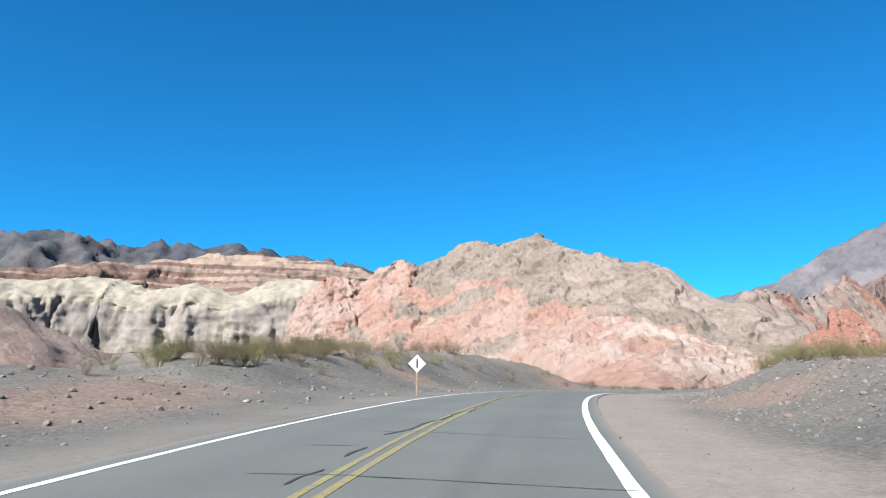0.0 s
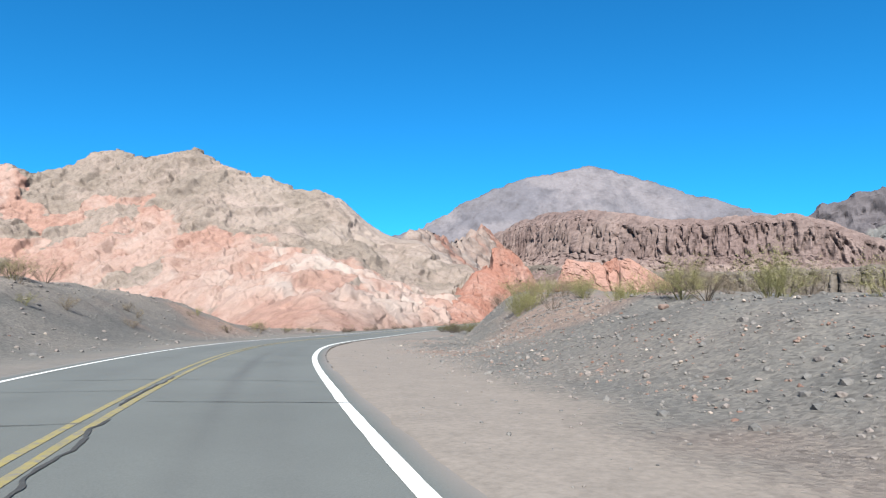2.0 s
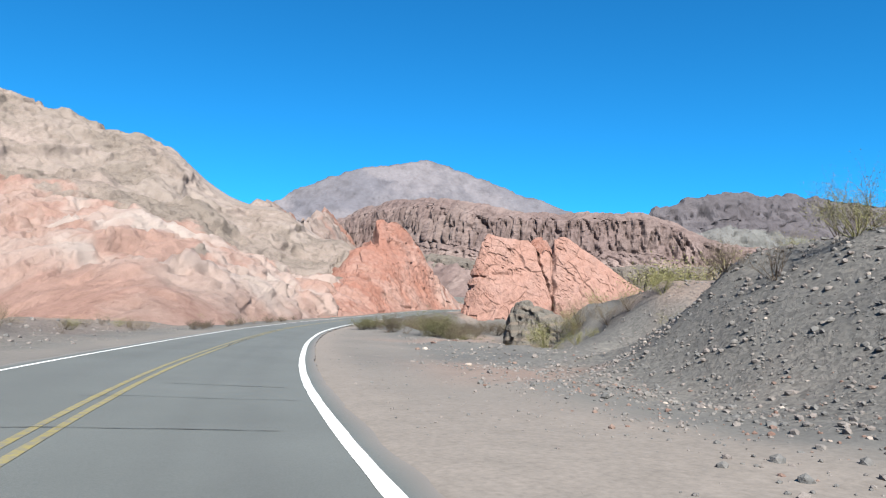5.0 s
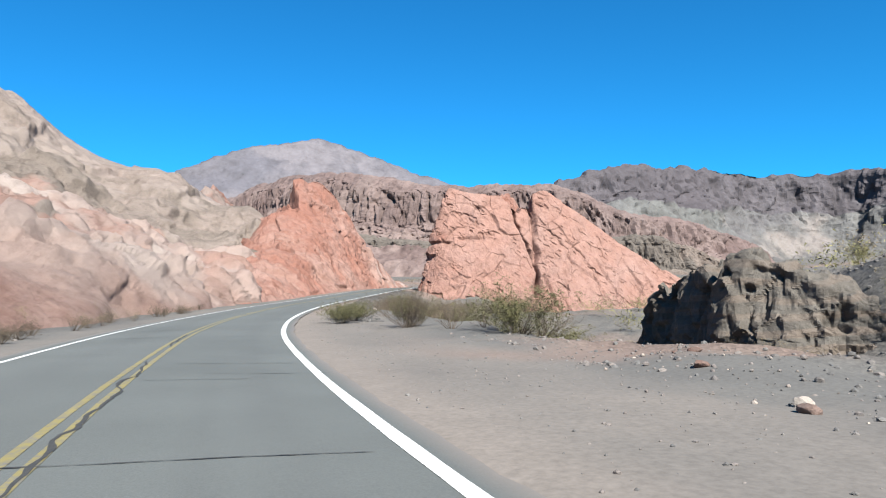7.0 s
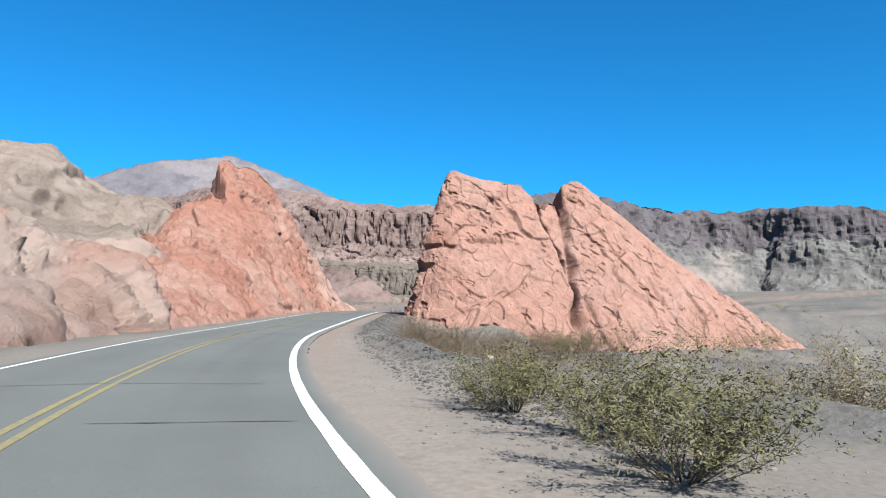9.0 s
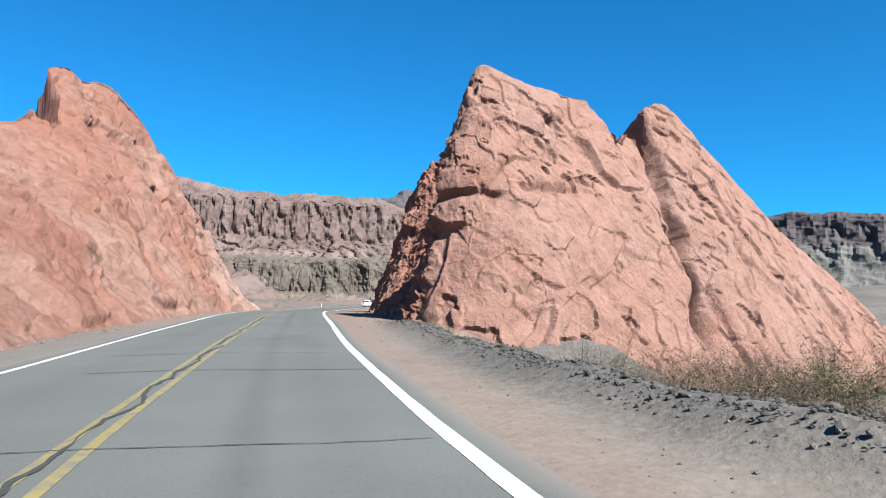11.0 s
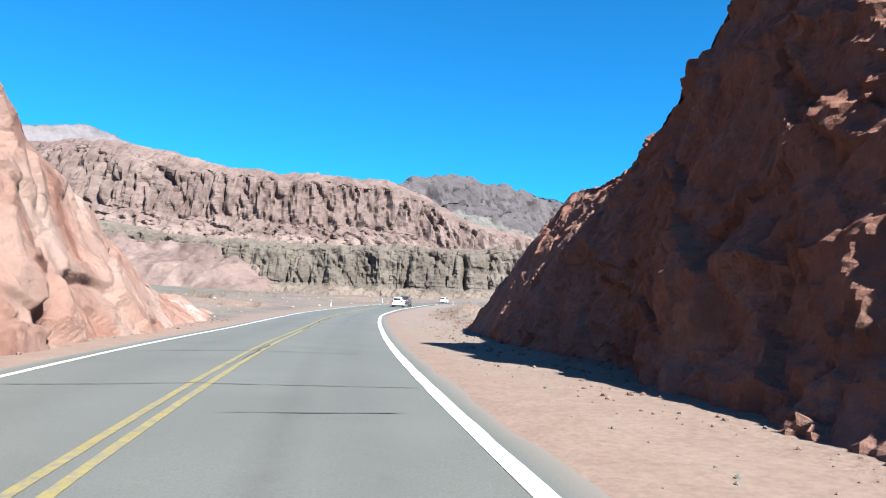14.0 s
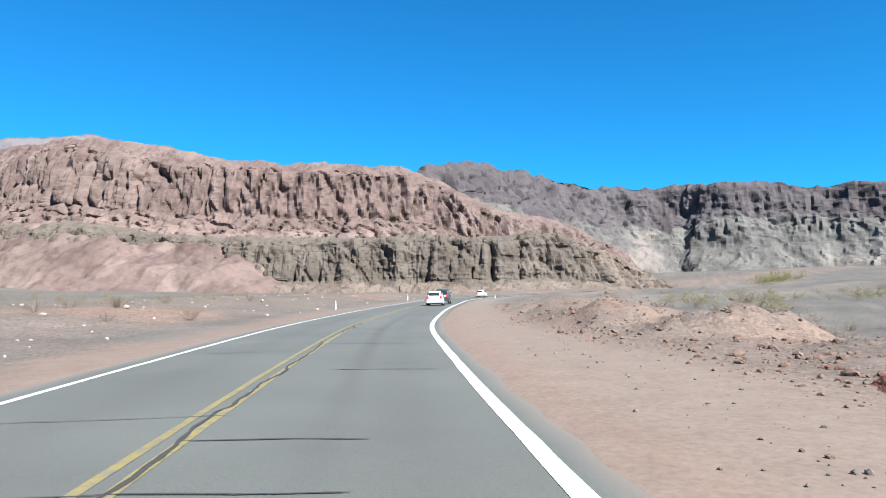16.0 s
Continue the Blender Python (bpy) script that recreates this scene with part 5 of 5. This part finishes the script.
# zones: how many, seconds, metres aside, kinds, size
for n, t0, t1, l0, l1, kinds, s0, s1 in (
        (34, 0.6, 6.4, 16.5, 25, ("green", "green", "dry", "tangle"), 0.7, 1.5), (12, 3.2, 6.2, 16.5, 22, ("green", "bare"), 1.0, 1.7), (12, 3.2, 5.6, 16.5, 23, ("green", "green", "dry"), 1.0, 1.7), (18, 8.5, 10.9, -6.6, -5.6, ("dry", "tangle", "tangle"), 0.4, 0.8), (30, 2.1, 3.4, -20, -14, ("bushy", "tangle", "dry", "green"), 0.7, 1.3), (62, 2.6, 5.4, -30, -13, ("green", "dry", "bare", "dry"), 0.8, 1.6),
        (34, 4.2, 10.4, -13, -8.2, ("dry", "dry", "bare", "green"), 0.5, 1.0), (12, 6.0, 8.0, 20, 34, ("green", "green", "dry"), 0.9, 2.0), (16, 8.8, 10.6, 12, 20, ("dry", "green", "bare"), 0.9, 1.8),
        (22, 9.6, 12.3, 10.0, 15.5, ("bare", "dry", "dry"), 0.9, 2.0), (20, 2.2, 4.6, -16, -11, ("green", "dry", "dry", "bare"), 0.6, 1.2), (8, 1.4, 2.4, -26, -16, ("dry", "dry", "green"), 0.4, 0.7), 
        (10, 12.0, 12.7, 8.2, 9.3, ("bare", "dry"), 0.4, 0.8), (8, 11.3, 12.1, 9.0, 10.4, ("bare", "tangle", "tangle"), 1.2, 1.7), (16, 7.4, 8.5, 17, 26, ("green", "dry", "green"), 0.7, 1.5), (14, 17.4, 20, 13, 26, ("dry", "dry", "bare"), 0.5, 1.0), (14, 17.2, 20, -24, -10, ("dry", "bare"), 0.4, 0.9)):
    for _ in range(n):
        x, y = place_at(rnd.uniform(t0, t1), rnd.uniform(l0, l1))
        shrub(x, y, rnd.choice(kinds), rnd.uniform(s0, s1), rnd.uniform(0.9, 1.4), rnd)
for t, l, k, s, w in ((8.72, 13.4, "bushy", 1.9, 1.35), (8.76, 14.6, "tangle", 1.5, 1.3), (8.9, 16.6, "bushy", 1.6, 1.5), (8.98, 18.0, "tangle", 1.6, 1.5), (9.1, 20.2, "bushy", 1.9, 1.4), (9.25, 21.5, "green", 2.0, 1.3), (9.05, 19.0, "bushy", 1.6, 1.4),
                      (10.6, 9.6, "bare", 2.0, 1.3), (10.75, 10.4, "bare", 2.0, 1.2), (10.95, 9.9, "tangle", 1.7, 1.5), (11.2, 10.3, "tangle", 1.9, 1.5), (11.45, 9.9, "tangle", 1.8, 1.5), (11.7, 10.6, "tangle", 2.0, 1.4), (11.3, 12.0, "tangle", 2.2, 1.4), (11.05, 11.6, "tangle", 2.0, 1.4), (11.6, 12.6, "tangle", 2.2, 1.4),
                      (9.35, 6.6, "bushy", 0.9, 1.6), (9.5, 7.4, "bushy", 1.0, 1.6), (9.65, 6.9, "bushy", 0.9, 1.5), (9.75, 8.0, "tangle", 0.9, 1.5), (9.0, 9.3, "tangle", 1.6, 1.1), (9.08, 9.9, "bushy", 1.3, 1.2), (8.85, 10.9, "bare", 1.2, 1.2), (9.9, 10.5, "tangle", 1.1, 1.5), (10.1, 12.0, "tangle", 1.2, 1.5), (9.6, 13.5, "bushy", 1.2, 1.6), (9.4, 15.0, "bushy", 1.3, 1.6), (12.55, 7.2, "bare", 0.8, 1.2),
                      (11.95, 9.6, "bare", 1.9, 1.3), (12.1, 10.4, "tangle", 1.6, 1.5), (12.2, 11.6, "tangle", 1.7, 1.5), (12.05, 12.6, "tangle", 1.8, 1.5), (12.3, 13.4, "tangle", 1.6, 1.5), (12.15, 14.6, "tangle", 1.9, 1.5), (12.35, 16.0, "tangle", 1.7, 1.5), (12.2, 17.6, "tangle", 2.0, 1.5), (12.4, 19.2, "tangle", 1.8, 1.5), (12.25, 21.0, "bushy", 1.8, 1.5), (12.4, 23.0, "tangle", 1.9, 1.5)):
    x, y = place_at(t, l)
    shrub(x, y, k, s, w, rnd)


# ---- road sign ----
WHITE_SHEET = plain("white_sign_sheet", (0.487, 0.499, 0.499), 0.4, 0, 0.05, 4)
DARK_PAINT = plain("dark_sign_paint", (0.03, 0.035, 0.04), 0.5)
POST_WOOD = plain("post_wood", (0.195, 0.134, 0.0913), 0.85, 0, 0.3, 14, 0.004)
GALV = plain("galvanised_bolt", (0.5, 0.5, 0.5), 0.4, 0.9)


def box(bm, x0, x1, y0, y1, z0, z1, bevel=0.0):
    v = bmesh.ops.create_cube(bm, size=1, matrix=Matrix.Translation(((x0 + x1) / 2, (y0 + y1) / 2, (z0 + z1) / 2)) @ Matrix.Diagonal((x1 - x0, y1 - y0, z1 - z0, 1)))["verts"]
    if bevel:
        e = list({e for q in v for e in q.link_edges})
        bmesh.ops.bevel(bm, geom=e, offset=bevel, segments=2, affect="EDGES", profile=0.5)
    return v


def warning_sign(x, y, yaw):
    z = ground_at(x, y)
    root = empty("road_sign", pose(x, y, z, 0, 0, yaw), "white diamond road sign on a wooden post at the roadside", "road sign")
    bm = bmesh.new()
    box(bm, -0.045, 0.045, -0.045, 0.045, -0.3, 2.0, 0.01)
    part("post", bm, POST_WOOD, root, "brown wooden post")
    bm = bmesh.new()
    box(bm, -0.32, 0.32, -0.062, -0.05, -0.32, 0.32, 0.003)
    bmesh.ops.rotate(bm, verts=bm.verts, cent=(0, 0, 0), matrix=Matrix.Rotation(radians(45), 3, "Y"))
    bmesh.ops.translate(bm, verts=bm.verts, vec=(0, 0, 1.6))
    panel = part("panel", bm, WHITE_SHEET, root, "white diamond panel")
    bm = bmesh.new()
    box(bm, -0.045, 0.045, -0.070, -0.063, 1.36, 1.86)
    part("symbol", bm, DARK_PAINT, panel, "dark upright bar")
    for dz in (1.42, 1.78):
        bm = bmesh.new()
        bmesh.ops.create_cone(bm, cap_ends=True, segments=8, radius1=0.012, radius2=0.012, depth=0.02, matrix=Matrix.Translation((0.0, -0.075, dz)) @ Matrix.Rotation(radians(90), 4, "X"))
        part("bolt", bm, GALV, panel, "metal bolt")


warning_sign(-1.05, 35.2, 8)

# white marker posts and a small plate by the road farther on
for t, lat, hgt in ((19.6, -6.2, 0.75), (22.4, -5.6, 0.9), (24.0, 6.0, 0.8)):
    x, y = place_at(t, lat)
    bm = bmesh.new()
    box(bm, -0.07, 0.07, -0.05, 0.05, -0.2, hgt, 0.015)
    root = empty("marker_post", pose(x, y, ground_at(x, y), 0, 0, 30), "short white marker post on the roadside dirt", "marker post", "marker posts")
    part("post", bm, WHITE_SHEET, root)
    bm = bmesh.new()
    box(bm, -0.072, 0.072, -0.052, 0.052, hgt - 0.22, hgt - 0.12)
    part("band", bm, DARK_PAINT, root, "dark band")


# ---- cars ----
CAR_WHITE = plain("white_car_paint", (0.438, 0.456, 0.474), 0.25, 0, 0.03, 2)
CAR_DARK = plain("dark_car_paint", (0.0365, 0.0426, 0.0517), 0.25, 0, 0.1, 2)
CAR_SILVER = plain("silver_car_paint", (0.365, 0.378, 0.389), 0.3, 0.2, 0.03, 2)
GLASS = plain("dark_car_glass", (0.02, 0.03, 0.035), 0.08, 0, 0.1, 2)
RUBBER = plain("tyre_rubber", (0.03, 0.03, 0.03), 0.9, 0, 0.2, 10)
RIM = plain("wheel_rim", (0.5, 0.5, 0.5), 0.35, 0.8)
LAMP_RED = plain("red_lamp_glass", (0.45, 0.02, 0.02), 0.2)
LAMP_CLEAR = plain("clear_lamp_glass", (0.7, 0.7, 0.7), 0.15)
BLACK_TRIM = plain("black_trim", (0.03, 0.03, 0.032), 0.6)
PLATE = plain("number_plate", (0.7, 0.7, 0.7), 0.4)


def loft(sections, closed_ends=True):
    """A body from cross sections along y: (y, half width at the sill, half width at the top, z bottom, z top)."""
    bm = bmesh.new()
    rings = []
    for y, wb, wt, z0, z1 in sections:
        r = 0.10 * (z1 - z0)
        pts = [(-wb * 0.94, z0), (-wb, z0 + r), (-(wb + wt) / 2 * 1.01, (z0 + z1) / 2), (-wt, z1 - r), (-wt * 0.93, z1), (wt * 0.93, z1), (wt, z1 - r), ((wb + wt) / 2 * 1.01, (z0 + z1) / 2), (wb, z0 + r), (wb * 0.94, z0)]
        rings.append([bm.verts.new((x, y, z)) for x, z in pts])
    for a, b in zip(rings[:-1], rings[1:]):
        for i in range(10):
            bm.faces.new((a[i], a[(i + 1) % 10], b[(i + 1) % 10], b[i]))
    if closed_ends:
        bm.faces.new(rings[0])
        bm.faces.new(rings[-1][::-1])
    bmesh.ops.recalc_face_normals(bm, faces=bm.faces)
    return bm


def car(t, lat, paint_mat, kind, label, category, turn=0.0):
    p = road_point(np.array([t]), np.array([lat]))[0]
    q = road_point(np.array([t + 0.1]), np.array([lat]))[0]
    yaw = math.degrees(math.atan2(-(q[0] - p[0]), q[1] - p[1])) + turn
    root = empty("car", pose(*p, 0, 0, yaw), label, category, "cars on the road")
    if kind == "hatchback":
        L, H = 2.0, 1.5
        body = loft([(-L, 0.74, 0.70, 0.32, 0.82), (-L + 0.12, 0.82, 0.78, 0.24, 0.92), (-1.2, 0.86, 0.82, 0.20, 0.96), (0, 0.87, 0.84, 0.2, 0.95), (1.0, 0.86, 0.82, 0.2, 0.92), (1.7, 0.8, 0.74, 0.22, 0.78), (2.0, 0.68, 0.62, 0.3, 0.62)])
        cabin = loft([(-1.88, 0.74, 0.60, 0.88, 0.95), (-1.62, 0.78, 0.58, 0.9, 1.42), (-1.1, 0.80, 0.60, 0.92, H), (0, 0.80, 0.60, 0.92, H - 0.01), (0.45, 0.78, 0.58, 0.92, H - 0.1), (1.15, 0.72, 0.56, 0.88, 0.95)])
        rear_y, rear_z0, rear_z1 = -1.83, 0.98, 1.34
    else:
        L, H = 2.5, 1.8
        body = loft([(-L, 0.84, 0.82, 0.45, 1.05), (-2.3, 0.9, 0.88, 0.38, 1.1), (-0.6, 0.92, 0.9, 0.34, 1.1), (1.0, 0.92, 0.9, 0.34, 1.08), (2.2, 0.88, 0.82, 0.36, 1.0), (2.5, 0.78, 0.72, 0.42, 0.86)])
        cabin = loft([(-0.85, 0.84, 0.70, 1.05, 1.12), (-0.72, 0.84, 0.68, 1.06, 1.72), (0, 0.84, 0.68, 1.06, H), (0.6, 0.82, 0.66, 1.06, 1.74), (1.3, 0.78, 0.66, 1.04, 1.1)])
        rear_y, rear_z0, rear_z1 = -0.86, 1.2, 1.6
    bd = part("body", body, paint_mat, root, "", True)
    cb = part("cabin", cabin, paint_mat, root, "", True)
    bm = bmesh.new()
    box(bm, -0.54, 0.54, rear_y - 0.02, rear_y + 0.16, rear_z0, rear_z1, 0.03)
    part("rear_window", bm, GLASS, cb, "dark rear window")
    for sx in (-1, 1):
        bm = bmesh.new()
        y0 = -1.45 if kind == "hatchback" else -0.6
        box(bm, sx * 0.66 - 0.09, sx * 0.66 + 0.09, y0, 0.55, H - 0.45, H - 0.12, 0.03)
        part("side_window", bm, GLASS, cb, "dark side window")
        bm = bmesh.new()
        box(bm, sx * 0.68 - 0.11, sx * 0.68 + 0.11, -L - 0.02, -L + 0.14, 0.7 if kind == "hatchback" else 0.78, 0.98 if kind == "hatchback" else 1.06, 0.02)
        part("tail_light", bm, LAMP_RED, bd, "red tail light")
        bm = bmesh.new()
        box(bm, sx * 0.6 - 0.13, sx * 0.6 + 0.13, L - 0.14, L + 0.01, 0.52, 0.66, 0.02)
        part("headlight", bm, LAMP_CLEAR, bd, "clear headlight")
        for wy in (-L * 0.62, L * 0.66):
            bm = bmesh.new()
            rr = 0.31 if kind == "hatchback" else 0.37
            bmesh.ops.create_cone(bm, cap_ends=True, segments=20, radius1=rr, radius2=rr, depth=0.2, matrix=Matrix.Translation((sx * 0.78, wy, rr)) @ Matrix.Rotation(radians(90), 4, "Y"))
            wheel = part("wheel", bm, RUBBER, root, "black tyre", True)
            bm = bmesh.new()
            bmesh.ops.create_cone(bm, cap_ends=True, segments=14, radius1=rr * 0.62, radius2=rr * 0.55, depth=0.03, matrix=Matrix.Translation((sx * 0.885, wy, rr)) @ Matrix.Rotation(radians(90 * sx), 4, "Y"))
            part("rim", bm, RIM, wheel, "grey metal rim")
        bm = bmesh.new()
        box(bm, sx * 0.92 - 0.09, sx * 0.92 + 0.09, 0.75, 0.9, H - 0.55, H - 0.4, 0.02)
        part("wing_mirror", bm, paint_mat, cb)
    bm = bmesh.new()
    box(bm, -0.8, 0.8, -L - 0.05, -L + 0.1, 0.3, 0.5, 0.03)
    part("bumper", bm, BLACK_TRIM if kind != "hatchback" else paint_mat, bd)
    bm = bmesh.new()
    box(bm, -0.2, 0.2, -L - 0.065, -L - 0.05, 0.55, 0.67)
    part("number_plate", bm, PLATE, bd, "blank pale plate")


car(20.35, 1.75, CAR_WHITE, "hatchback", "white hatchback car driving away on the road", "car")
car(20.95, 1.85, CAR_DARK, "pickup", "dark pickup truck driving ahead on the road", "pickup truck")
car(24.7, 1.6, CAR_SILVER, "hatchback", "silver hatchback car far along the road", "car")
